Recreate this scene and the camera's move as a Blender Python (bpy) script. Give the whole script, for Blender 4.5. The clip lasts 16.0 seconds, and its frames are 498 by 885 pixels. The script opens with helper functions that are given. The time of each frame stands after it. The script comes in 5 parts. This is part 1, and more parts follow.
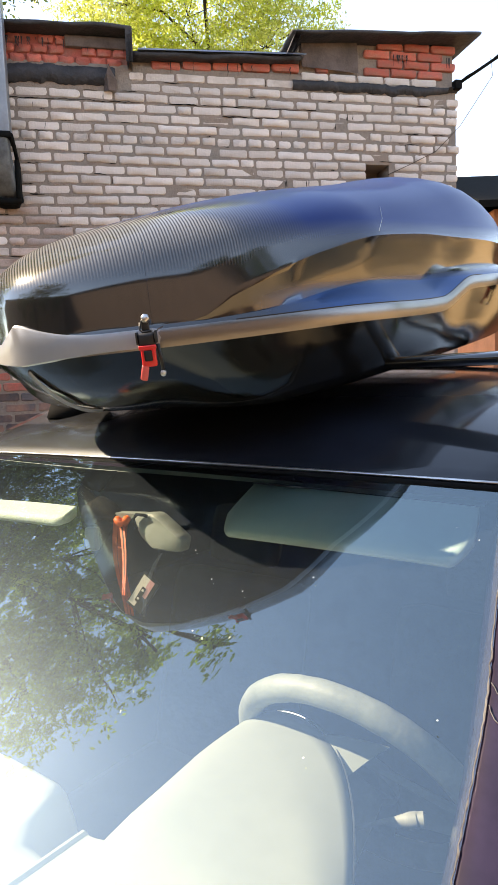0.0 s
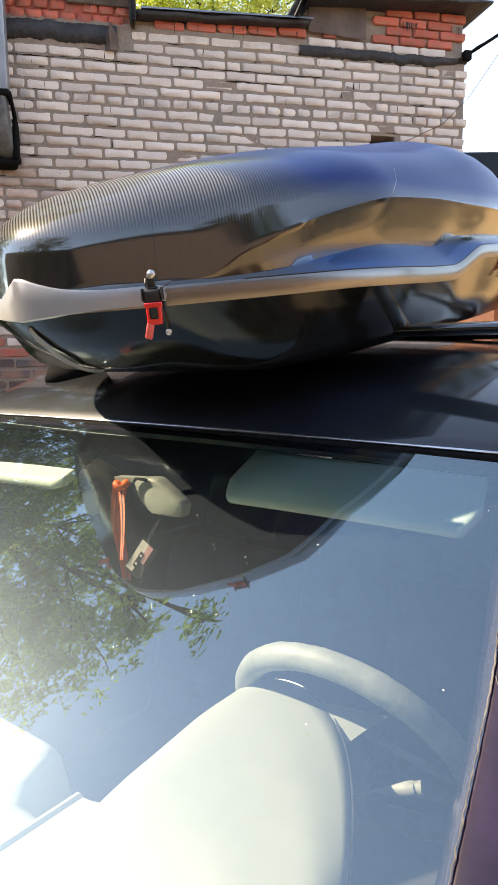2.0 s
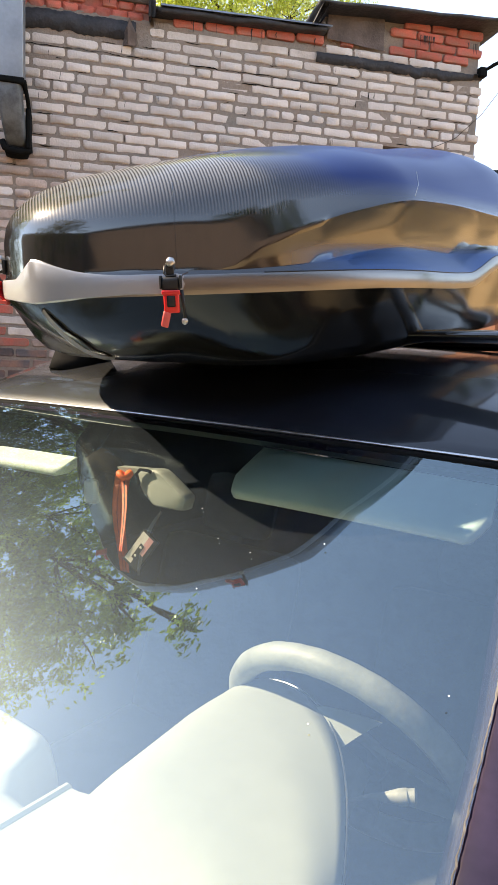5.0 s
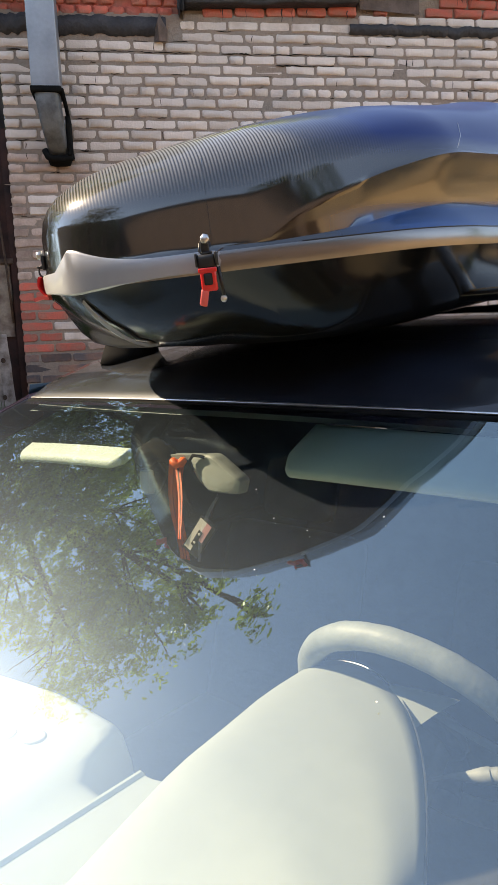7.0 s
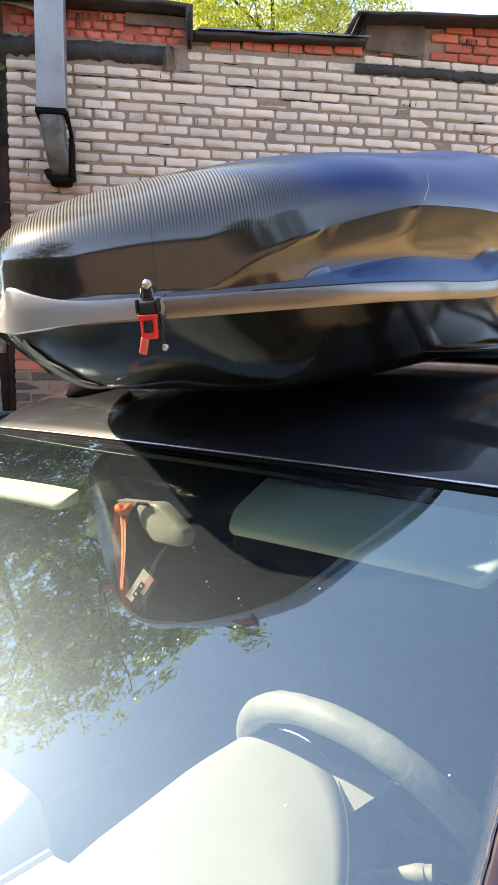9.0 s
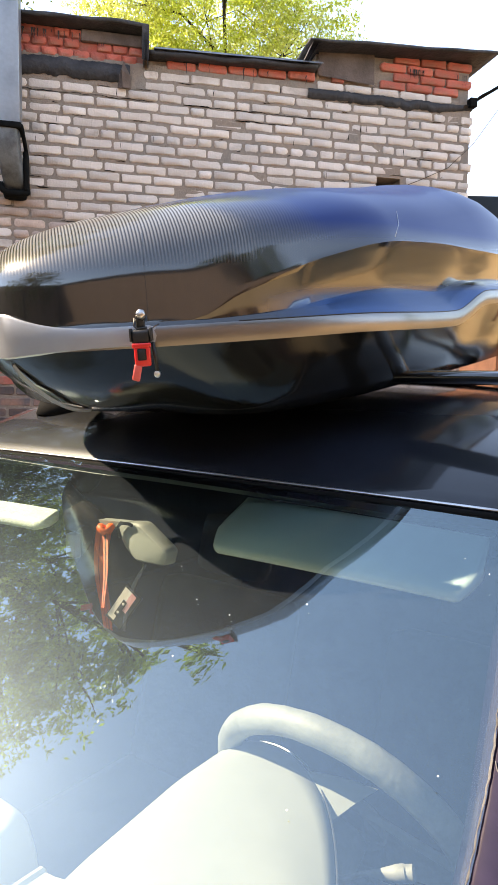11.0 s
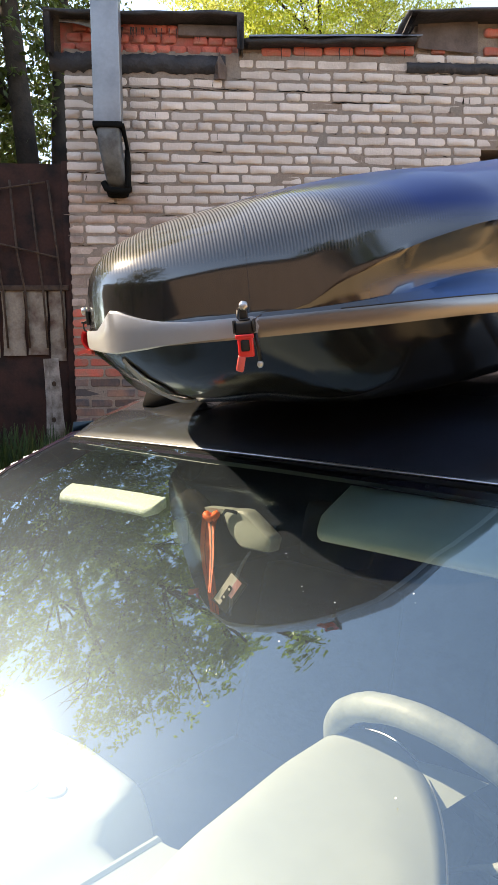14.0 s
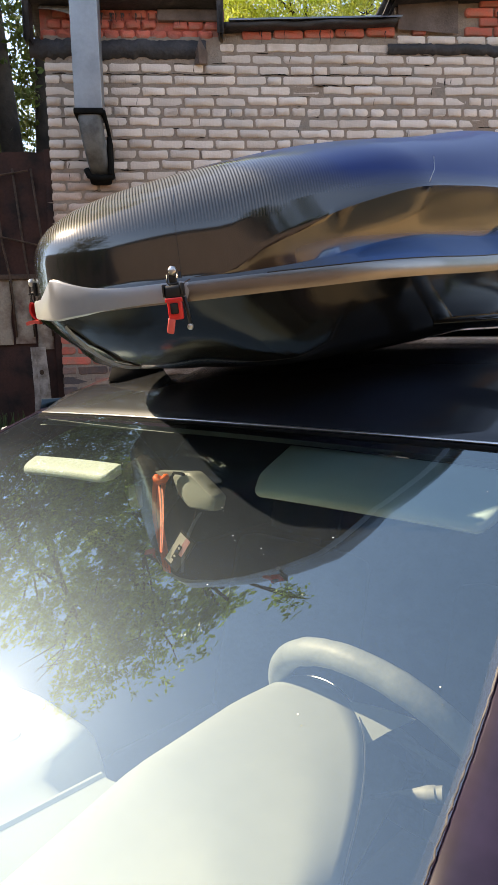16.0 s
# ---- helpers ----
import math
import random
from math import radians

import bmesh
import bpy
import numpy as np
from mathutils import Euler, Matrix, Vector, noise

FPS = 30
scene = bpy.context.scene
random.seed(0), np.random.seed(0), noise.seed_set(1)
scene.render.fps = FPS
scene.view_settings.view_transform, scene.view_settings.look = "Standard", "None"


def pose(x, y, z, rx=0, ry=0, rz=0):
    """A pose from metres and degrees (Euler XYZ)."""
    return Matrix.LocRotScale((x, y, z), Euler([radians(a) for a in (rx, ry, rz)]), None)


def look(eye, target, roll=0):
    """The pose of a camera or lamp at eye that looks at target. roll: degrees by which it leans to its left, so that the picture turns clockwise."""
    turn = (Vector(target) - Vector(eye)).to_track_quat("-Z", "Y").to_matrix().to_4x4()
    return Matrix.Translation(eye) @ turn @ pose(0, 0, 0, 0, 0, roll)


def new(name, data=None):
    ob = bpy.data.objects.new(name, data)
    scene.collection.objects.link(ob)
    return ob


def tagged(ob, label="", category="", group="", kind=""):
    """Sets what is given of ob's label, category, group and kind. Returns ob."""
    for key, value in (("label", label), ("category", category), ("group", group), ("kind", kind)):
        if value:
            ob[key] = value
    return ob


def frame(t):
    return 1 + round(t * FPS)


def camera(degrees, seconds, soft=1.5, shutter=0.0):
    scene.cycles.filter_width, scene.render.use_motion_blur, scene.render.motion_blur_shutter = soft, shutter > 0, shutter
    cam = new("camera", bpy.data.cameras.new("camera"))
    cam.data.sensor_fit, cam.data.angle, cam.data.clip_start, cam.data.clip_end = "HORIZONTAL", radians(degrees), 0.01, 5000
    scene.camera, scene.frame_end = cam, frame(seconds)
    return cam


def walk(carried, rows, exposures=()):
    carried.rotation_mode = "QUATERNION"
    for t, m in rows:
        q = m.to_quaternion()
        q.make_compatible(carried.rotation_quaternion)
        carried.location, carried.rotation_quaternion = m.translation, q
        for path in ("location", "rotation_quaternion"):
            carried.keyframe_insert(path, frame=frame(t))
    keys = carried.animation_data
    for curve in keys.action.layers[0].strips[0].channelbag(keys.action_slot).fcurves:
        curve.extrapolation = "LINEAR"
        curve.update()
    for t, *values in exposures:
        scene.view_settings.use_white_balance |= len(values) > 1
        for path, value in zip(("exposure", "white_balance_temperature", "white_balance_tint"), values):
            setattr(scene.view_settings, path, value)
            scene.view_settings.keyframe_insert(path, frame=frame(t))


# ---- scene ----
cam = camera(40.3, 16.0)
PATH = [
    (0, (0.0004, -0.1214, 1.6142), (0.4299, 1.8223, 1.4213), -2.32),
    (0.5, (-0.0047, -0.1201, 1.6027), (0.4111, 1.8165, 1.3255), -1.86),
    (1, (-0.0187, -0.1064, 1.6027), (0.3000, 1.8546, 1.3728), -2.15),
    (1.5, (-0.0124, -0.0897, 1.5992), (0.3971, 1.8491, 1.3281), -1.30),
    (2, (-0.0101, -0.0987, 1.5989), (0.4334, 1.8330, 1.3309), -0.77),
    (2.5, (-0.0115, -0.0968, 1.6036), (0.5043, 1.8282, 1.4352), 0.91),
    (3, (-0.0268, -0.0874, 1.5998), (0.4525, 1.8485, 1.4499), 2.17),
    (3.5, (-0.0336, -0.0854, 1.5975), (0.3819, 1.8606, 1.3964), 1.31),
    (4, (-0.0360, -0.0761, 1.5851), (0.3839, 1.8629, 1.3325), 2.41),
    (4.2, (-0.0360, -0.0772, 1.5867), (0.4095, 1.8555, 1.3294), 3.18),
    (6.3, (-0.0129, -0.0970, 1.5748), (0.4230, 1.8433, 1.3622), -1.10),
    (6.5, (-0.0176, -0.0965, 1.5699), (0.3538, 1.8602, 1.3870), -1.23),
    (7, (-0.0108, -0.0693, 1.5679), (0.2735, 1.8897, 1.2820), -2.34),
    (7.5, (-0.0225, -0.0838, 1.5789), (0.1809, 1.8906, 1.3336), 0.17),
    (8, (0.0194, -0.0585, 1.5861), (0.2295, 1.9171, 1.3558), -1.64),
    (8.5, (0.0603, -0.0256, 1.5869), (0.3207, 1.9443, 1.3592), -0.35),
    (8.7, (0.0671, -0.0277, 1.5940), (0.3468, 1.9405, 1.3751), 0.07),
    (10.8, (-0.0014, -0.0539, 1.6108), (0.4091, 1.8918, 1.3969), 1.16),
    (11, (0.0126, -0.0591, 1.6141), (0.4565, 1.8832, 1.4401), 0.88),
    (11.5, (0.0416, -0.0565, 1.6204), (0.4956, 1.8853, 1.4676), -0.82),
    (12, (0.0516, -0.0605, 1.6200), (0.4684, 1.8876, 1.4436), -1.75),
    (12.5, (0.0519, -0.0569, 1.6219), (0.4598, 1.8955, 1.4734), -1.59),
    (13, (0.0501, -0.0581, 1.6199), (0.4743, 1.8872, 1.4302), -0.24),
    (13.5, (0.0097, -0.0593, 1.6225), (0.2980, 1.9020, 1.3579), 0.99),
    (14, (0.0062, -0.0643, 1.6164), (0.1631, 1.9183, 1.4045), -0.56),
    (14.5, (0.0066, -0.0708, 1.6184), (0.1527, 1.9166, 1.4478), -1.05),
    (15, (0.0107, -0.0789, 1.6166), (0.1322, 1.9074, 1.4170), -1.71),
    (15.5, (0.0134, -0.0887, 1.6111), (0.1394, 1.8969, 1.4073), -1.59),
    (16, (0.0838, -0.1207, 1.5804), (0.2465, 1.8577, 1.3365), -1.60),
]
EXPOSURES = [(0.0, 2.52, 10200, 14), (3.0, 2.56, 10200, 14), (4.0, 2.56, 10200, 14), (6.5, 2.56, 10200, 14), (7.0, 2.23, 10200, 14), (8.0, 2.23, 10200, 14), (8.5, 2.56, 10200, 14), (11.0, 2.72, 10200, 14), (13.0, 2.73, 10200, 14), (13.5, 2.55, 10200, 14), (14.0, 2.40, 10200, 14), (15.0, 2.32, 10200, 14), (15.5, 2.13, 10200, 14), (16.0, 2.16, 10200, 14)]
walk(cam, [(t, look(eye, target, roll)) for t, eye, target, roll in PATH], EXPOSURES)

# World: the white brick wall stands along x at y = WALL_Y; z up from the yard.
# Car frame: origin at the middle of the windscreen's upper edge, x to the driver's side, y to the rear.
WALL_Y = 5.85
CAR = Matrix(((0.6442, 0.7648, 0, 0.0876), (-0.7648, 0.6442, 0, 1.0753), (0, 0, 1, 1.4766), (0, 0, 0, 1)))
BOX = CAR @ pose(0.05, 0, 0.204, 7.1, 0, 0)

# ---- world, sun ----
SUN_DIR = Vector((-0.70, 0.33, 0.63)).normalized()
world = bpy.data.worlds.new("world")
scene.world = world
world.use_nodes = True
wn = world.node_tree.nodes
sky = wn.new("ShaderNodeTexSky")
sky.sky_type = "NISHITA"
sky.sun_disc = False
sky.sun_elevation = math.asin(SUN_DIR.z)
sky.sun_rotation = math.atan2(SUN_DIR.x, SUN_DIR.y)
sky.air_density, sky.dust_density, sky.ozone_density = 0.75, 0.0, 2.4
wn["Background"].inputs["Strength"].default_value = 0.15
world.node_tree.links.new(sky.outputs[0], wn["Background"].inputs["Color"])
sun = new("sun", bpy.data.lights.new("sun", "SUN"))
sun.data.energy, sun.data.angle, sun.data.color = 2.2, radians(0.6), (1.0, 0.965, 0.925)
sun.matrix_world = look((0, 0, 30), Vector((0, 0, 30)) - SUN_DIR)


# ---- materials ----
def material(name, color, rough=0.5, metal=0.0, var=0.15, scale=8.0, bump=0.0, bump_scale=60.0, second=None, coat=0.0,
             per_piece=0.0, spec=0.5, edge=0.5, trans=0.0, coat_rough=0.03):
    """Principled material: two scales of noise over the colour, a fine bump, and optionally a second colour in stains."""
    m = bpy.data.materials.new(name)
    m.use_nodes = True
    nt = m.node_tree
    n, l = nt.nodes, nt.links
    b = n["Principled BSDF"]
    b.inputs["Roughness"].default_value = rough
    b.inputs["Metallic"].default_value = metal
    b.inputs["Coat Weight"].default_value = coat
    b.inputs["Coat Roughness"].default_value = coat_rough
    b.inputs["Specular IOR Level"].default_value = spec
    tc = n.new("ShaderNodeTexCoord")
    big = n.new("ShaderNodeTexNoise")
    big.inputs["Scale"].default_value = scale
    big.inputs["Detail"].default_value = 6
    l.new(tc.outputs["Object"], big.inputs["Vector"])
    fine = n.new("ShaderNodeTexNoise")
    fine.inputs["Scale"].default_value = scale * 9
    fine.inputs["Detail"].default_value = 4
    l.new(tc.outputs["Object"], fine.inputs["Vector"])
    base = n.new("ShaderNodeMix")
    base.data_type = "RGBA"
    base.inputs["A"].default_value = (*color, 1)
    base.inputs["B"].default_value = (*(second or [c * (1 - var * 1.6) for c in color]), 1)
    ramp = n.new("ShaderNodeMapRange")
    ramp.inputs["From Min"].default_value = edge - 0.08
    ramp.inputs["From Max"].default_value = edge + 0.15
    l.new(big.outputs["Fac"], ramp.inputs["Value"])
    l.new(ramp.outputs["Result"], base.inputs["Factor"])
    hsv = n.new("ShaderNodeHueSaturation")
    l.new(base.outputs["Result"], hsv.inputs["Color"])
    val = n.new("ShaderNodeMapRange")
    val.inputs["To Min"].default_value = 1 - var
    val.inputs["To Max"].default_value = 1 + var
    l.new(fine.outputs["Fac"], val.inputs["Value"])
    if per_piece:
        info = n.new("ShaderNodeObjectInfo")
        island = n.new("ShaderNodeNewGeometry")
        add = n.new("ShaderNodeMath")
        add.operation = "ADD"
        l.new(info.outputs["Random"], add.inputs[0])
        l.new(island.outputs["Random Per Island"], add.inputs[1])
        wrap = n.new("ShaderNodeMath")
        wrap.operation = "FRACT"
        l.new(add.outputs[0], wrap.inputs[0])
        pv = n.new("ShaderNodeMapRange")
        pv.inputs["To Min"].default_value = 1 - per_piece
        pv.inputs["To Max"].default_value = 1 + per_piece
        l.new(wrap.outputs[0], pv.inputs["Value"])
        mul = n.new("ShaderNodeMath")
        mul.operation = "MULTIPLY"
        l.new(val.outputs["Result"], mul.inputs[0])
        l.new(pv.outputs["Result"], mul.inputs[1])
        l.new(mul.outputs[0], hsv.inputs["Value"])
    else:
        l.new(val.outputs["Result"], hsv.inputs["Value"])
    l.new(hsv.outputs["Color"], b.inputs["Base Color"])
    if bump:
        bn = n.new("ShaderNodeTexNoise")
        bn.inputs["Scale"].default_value = bump_scale
        bn.inputs["Detail"].default_value = 5
        l.new(tc.outputs["Object"], bn.inputs["Vector"])
        bm_ = n.new("ShaderNodeBump")
        bm_.inputs["Strength"].default_value = bump
        bm_.inputs["Distance"].default_value = 0.01
        l.new(bn.outputs["Fac"], bm_.inputs["Height"])
        l.new(bm_.outputs["Normal"], b.inputs["Normal"])
    if trans:
        b.inputs["Subsurface Weight"].default_value = 0
        tr = n.new("ShaderNodeBsdfTranslucent")
        l.new(hsv.outputs["Color"], tr.inputs["Color"])
        mx = n.new("ShaderNodeMixShader")
        mx.inputs["Fac"].default_value = trans
        l.new(b.outputs[0], mx.inputs[1])
        l.new(tr.outputs[0], mx.inputs[2])
        l.new(mx.outputs[0], n["Material Output"].inputs["Surface"])
    return m


def glass_material(name="car_glass", tint=(0.80, 0.88, 0.82)):
    """Thin car glass: it reflects and lets light straight through, with a slight tint, under a thin film of dust and
    rough gloss lobes that stand in for sun glare.
    """
    m = bpy.data.materials.new(name)
    m.use_nodes = True
    n, l = m.node_tree.nodes, m.node_tree.links
    n.remove(n["Principled BSDF"])
    tr = n.new("ShaderNodeBsdfTransparent")
    tr.inputs["Color"].default_value = (*tint, 1)
    gl = n.new("ShaderNodeBsdfGlossy")
    gl.inputs["Roughness"].default_value = 0.0
    gl.inputs["Color"].default_value = (0.76, 0.97, 1.0, 1)
    fr = n.new("ShaderNodeFresnel")
    fr.inputs["IOR"].default_value = 2.75
    mx = n.new("ShaderNodeMixShader")
    l.new(fr.outputs[0], mx.inputs["Fac"])
    l.new(tr.outputs[0], mx.inputs[1])
    l.new(gl.outputs[0], mx.inputs[2])
    near = n.new("ShaderNodeBsdfGlossy")
    near.inputs["Roughness"].default_value = 0.50
    near.inputs["Color"].default_value = (0.60, 0.80, 1.0, 1)
    wide = n.new("ShaderNodeBsdfGlossy")
    wide.inputs["Roughness"].default_value = 0.62
    wide.inputs["Color"].default_value = (0.60, 0.80, 1.0, 1)
    glare_lobe = n.new("ShaderNodeMixShader")
    glare_lobe.inputs["Fac"].default_value = 0.25
    l.new(near.outputs[0], glare_lobe.inputs[1])
    l.new(wide.outputs[0], glare_lobe.inputs[2])
    glint_lobe = n.new("ShaderNodeBsdfGlossy")
    glint_lobe.inputs["Roughness"].default_value = 0.17
    film = n.new("ShaderNodeMixShader")
    film.inputs["Fac"].default_value = 0.05
    l.new(glare_lobe.outputs[0], film.inputs[1])
    l.new(glint_lobe.outputs[0], film.inputs[2])
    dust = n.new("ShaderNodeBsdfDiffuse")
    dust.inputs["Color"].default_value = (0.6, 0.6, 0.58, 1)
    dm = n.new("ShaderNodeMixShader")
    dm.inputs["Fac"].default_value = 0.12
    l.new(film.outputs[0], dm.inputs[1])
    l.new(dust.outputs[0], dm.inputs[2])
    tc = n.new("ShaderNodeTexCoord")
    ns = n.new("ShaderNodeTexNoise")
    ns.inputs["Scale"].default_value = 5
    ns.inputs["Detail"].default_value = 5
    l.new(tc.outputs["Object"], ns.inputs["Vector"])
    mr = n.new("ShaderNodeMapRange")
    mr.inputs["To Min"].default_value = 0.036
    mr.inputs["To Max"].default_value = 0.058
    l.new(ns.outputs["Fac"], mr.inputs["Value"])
    # film thickens downwards, standing in for the milky sun glare low on the glass
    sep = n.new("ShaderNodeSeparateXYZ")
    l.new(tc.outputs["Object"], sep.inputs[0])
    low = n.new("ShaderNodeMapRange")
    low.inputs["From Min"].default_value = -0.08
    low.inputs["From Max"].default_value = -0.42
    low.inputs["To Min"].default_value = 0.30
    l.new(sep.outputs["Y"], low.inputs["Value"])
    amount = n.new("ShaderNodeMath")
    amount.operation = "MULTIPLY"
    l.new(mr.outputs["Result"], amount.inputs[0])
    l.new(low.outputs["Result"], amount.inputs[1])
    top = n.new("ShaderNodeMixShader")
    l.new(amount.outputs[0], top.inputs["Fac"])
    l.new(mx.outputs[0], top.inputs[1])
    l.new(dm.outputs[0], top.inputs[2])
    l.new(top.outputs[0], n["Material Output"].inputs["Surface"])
    return m


def carbon_material():
    """Glossy black coat over a woven twill: fine slanted ribs, alternately light and dark."""
    m = material("carbon_twill", (0.02, 0.02, 0.022), 0.4, 0.0, 0.1, 6, coat=1.0, spec=0.02)
    n, l = m.node_tree.nodes, m.node_tree.links
    b = n["Principled BSDF"]
    tc = n.new("ShaderNodeTexCoord")
    mp = n.new("ShaderNodeMapping")
    mp.inputs["Rotation"].default_value = (0, 0, radians(38))
    l.new(tc.outputs["Object"], mp.inputs["Vector"])
    w = n.new("ShaderNodeTexWave")
    w.wave_type, w.bands_direction = "BANDS", "Y"
    w.inputs["Scale"].default_value = 76
    w.inputs["Distortion"].default_value = 0.0
    l.new(mp.outputs["Vector"], w.inputs["Vector"])
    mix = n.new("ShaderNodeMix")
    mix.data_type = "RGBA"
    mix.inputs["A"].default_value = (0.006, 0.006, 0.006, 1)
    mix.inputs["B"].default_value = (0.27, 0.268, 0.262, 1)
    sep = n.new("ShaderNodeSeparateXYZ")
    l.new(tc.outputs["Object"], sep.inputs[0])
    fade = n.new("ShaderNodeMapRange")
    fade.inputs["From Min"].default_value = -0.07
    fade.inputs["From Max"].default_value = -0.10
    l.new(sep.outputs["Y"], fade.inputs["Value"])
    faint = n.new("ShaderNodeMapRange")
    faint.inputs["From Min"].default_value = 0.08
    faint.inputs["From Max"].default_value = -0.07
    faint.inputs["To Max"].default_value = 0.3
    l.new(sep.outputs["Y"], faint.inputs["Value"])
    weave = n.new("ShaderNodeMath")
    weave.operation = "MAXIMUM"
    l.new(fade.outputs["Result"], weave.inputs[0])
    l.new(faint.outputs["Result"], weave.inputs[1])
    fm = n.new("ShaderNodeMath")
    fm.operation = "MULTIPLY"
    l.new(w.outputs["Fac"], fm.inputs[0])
    # ribs pale only on the crown: the sky's sheen is in their colour
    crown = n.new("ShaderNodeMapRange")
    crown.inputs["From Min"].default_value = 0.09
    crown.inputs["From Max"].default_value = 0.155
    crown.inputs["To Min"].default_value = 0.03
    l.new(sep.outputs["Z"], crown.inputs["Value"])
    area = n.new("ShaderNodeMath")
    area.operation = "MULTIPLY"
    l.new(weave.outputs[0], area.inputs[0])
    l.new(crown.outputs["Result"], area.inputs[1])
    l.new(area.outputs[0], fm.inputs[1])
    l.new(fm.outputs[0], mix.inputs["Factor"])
    b.inputs["Coat IOR"].default_value = 1.95
    b.inputs["Coat Roughness"].default_value = 0.10
    # blue sky reflection put into the colour: rear shell above crease, and ledge
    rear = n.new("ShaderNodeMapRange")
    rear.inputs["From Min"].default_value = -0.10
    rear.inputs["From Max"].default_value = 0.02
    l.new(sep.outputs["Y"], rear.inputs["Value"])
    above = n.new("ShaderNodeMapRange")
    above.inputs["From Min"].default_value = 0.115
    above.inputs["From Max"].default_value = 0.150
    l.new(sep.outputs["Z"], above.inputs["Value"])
    sky_mask = n.new("ShaderNodeMath")
    sky_mask.operation = "MULTIPLY"
    l.new(rear.outputs["Result"], sky_mask.inputs[0])
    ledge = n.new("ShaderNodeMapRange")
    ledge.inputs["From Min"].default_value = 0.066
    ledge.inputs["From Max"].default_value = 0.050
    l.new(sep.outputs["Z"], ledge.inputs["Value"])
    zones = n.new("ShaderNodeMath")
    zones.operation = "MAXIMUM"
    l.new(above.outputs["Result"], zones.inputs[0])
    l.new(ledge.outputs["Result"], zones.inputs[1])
    l.new(zones.outputs[0], sky_mask.inputs[1])
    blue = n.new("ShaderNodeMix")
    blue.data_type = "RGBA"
    sky_blue = n.new("ShaderNodeMix")
    sky_blue.data_type = "RGBA"
    sky_blue.inputs["A"].default_value = (0.010, 0.036, 0.145, 1)
    sky_blue.inputs["B"].default_value = (0.035, 0.11, 0.26, 1)
    l.new(ledge.outputs["Result"], sky_blue.inputs["Factor"])
    l.new(sky_blue.outputs["Result"], blue.inputs["B"])
    l.new(sky_mask.outputs[0], blue.inputs["Factor"])
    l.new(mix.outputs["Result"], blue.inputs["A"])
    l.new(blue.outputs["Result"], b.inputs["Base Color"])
    met = n.new("ShaderNodeMath")
    met.operation = "MULTIPLY"
    met.inputs[1].default_value = 0.5
    l.new(fm.outputs[0], met.inputs[0])
    sky_metal = n.new("ShaderNodeMath")
    sky_metal.operation = "MULTIPLY_ADD"
    sky_metal.inputs[1].default_value = 0.55
    l.new(sky_mask.outputs[0], sky_metal.inputs[0])
    l.new(met.outputs[0], sky_metal.inputs[2])
    l.new(sky_metal.outputs[0], b.inputs["Metallic"])
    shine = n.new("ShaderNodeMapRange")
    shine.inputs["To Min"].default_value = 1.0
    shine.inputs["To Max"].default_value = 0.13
    l.new(sky_mask.outputs[0], shine.inputs["Value"])
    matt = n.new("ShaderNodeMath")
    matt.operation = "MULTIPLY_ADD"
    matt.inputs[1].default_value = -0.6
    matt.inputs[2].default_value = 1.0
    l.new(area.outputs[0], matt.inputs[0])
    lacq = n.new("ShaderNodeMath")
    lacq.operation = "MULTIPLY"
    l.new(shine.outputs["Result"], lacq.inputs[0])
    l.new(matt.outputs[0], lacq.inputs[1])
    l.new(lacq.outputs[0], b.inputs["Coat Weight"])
    bp = n.new("ShaderNodeBump")
    bp.inputs["Strength"].default_value = 0.14
    bp.inputs["Distance"].default_value = 0.002
    l.new(fm.outputs[0], bp.inputs["Height"])
    l.new(bp.outputs["Normal"], b.inputs["Normal"])
    return m


M_WHITE = material("white_silicate_brick", (0.68, 0.56, 0.50), 0.9, var=0.12, scale=5, bump=0.6, bump_scale=60, second=(0.50, 0.38, 0.32), per_piece=0.15, edge=0.55)
M_STAIN = material("stained_pinkish_brick", (0.52, 0.375, 0.315), 0.9, var=0.2, scale=6, bump=0.6, bump_scale=60, second=(0.33, 0.22, 0.18), per_piece=0.2)
M_RED = material("red_clay_brick", (0.58, 0.125, 0.088), 0.88, var=0.2, scale=9, bump=0.5, bump_scale=70, second=(0.40, 0.15, 0.11), per_piece=0.25)
M_SOOT = material("sooty_brick", (0.11, 0.088, 0.088), 0.9, var=0.2, scale=6, bump=0.5, second=(0.28, 0.14, 0.10), per_piece=0.35)
M_MORTAR = material("grey_mortar", (0.30, 0.215, 0.17), 0.95, var=0.25, scale=4, bump=0.8, bump_scale=90, second=(0.25, 0.20, 0.17))
M_BITUMEN = material("black_roofing_felt", (0.028, 0.025, 0.028), 0.7, var=0.4, scale=8, bump=1.0, bump_scale=26, second=(0.05, 0.043, 0.047), edge=0.53)
M_RENDERC = material("brown_render_patch", (0.16, 0.11, 0.095), 0.9, var=0.25, scale=7, bump=0.5)
M_TIN = material("galvanised_sheet", (0.28, 0.295, 0.33), 0.45, 0.55, var=0.12, scale=4, bump=0.1, second=(0.21, 0.225, 0.255))
# Tarred tin; the shade on the elbow's downward face is in the colour too.
M_DULL = material("tarred_shaded_tin", (0.15, 0.158, 0.17), 0.55, 0.3, var=0.25, scale=9, bump=0.15, second=(0.07, 0.072, 0.075))
M_RUBBERBLACK = material("black_rubber", (0.010, 0.010, 0.010), 0.85, var=0.2, scale=20, spec=0.05)
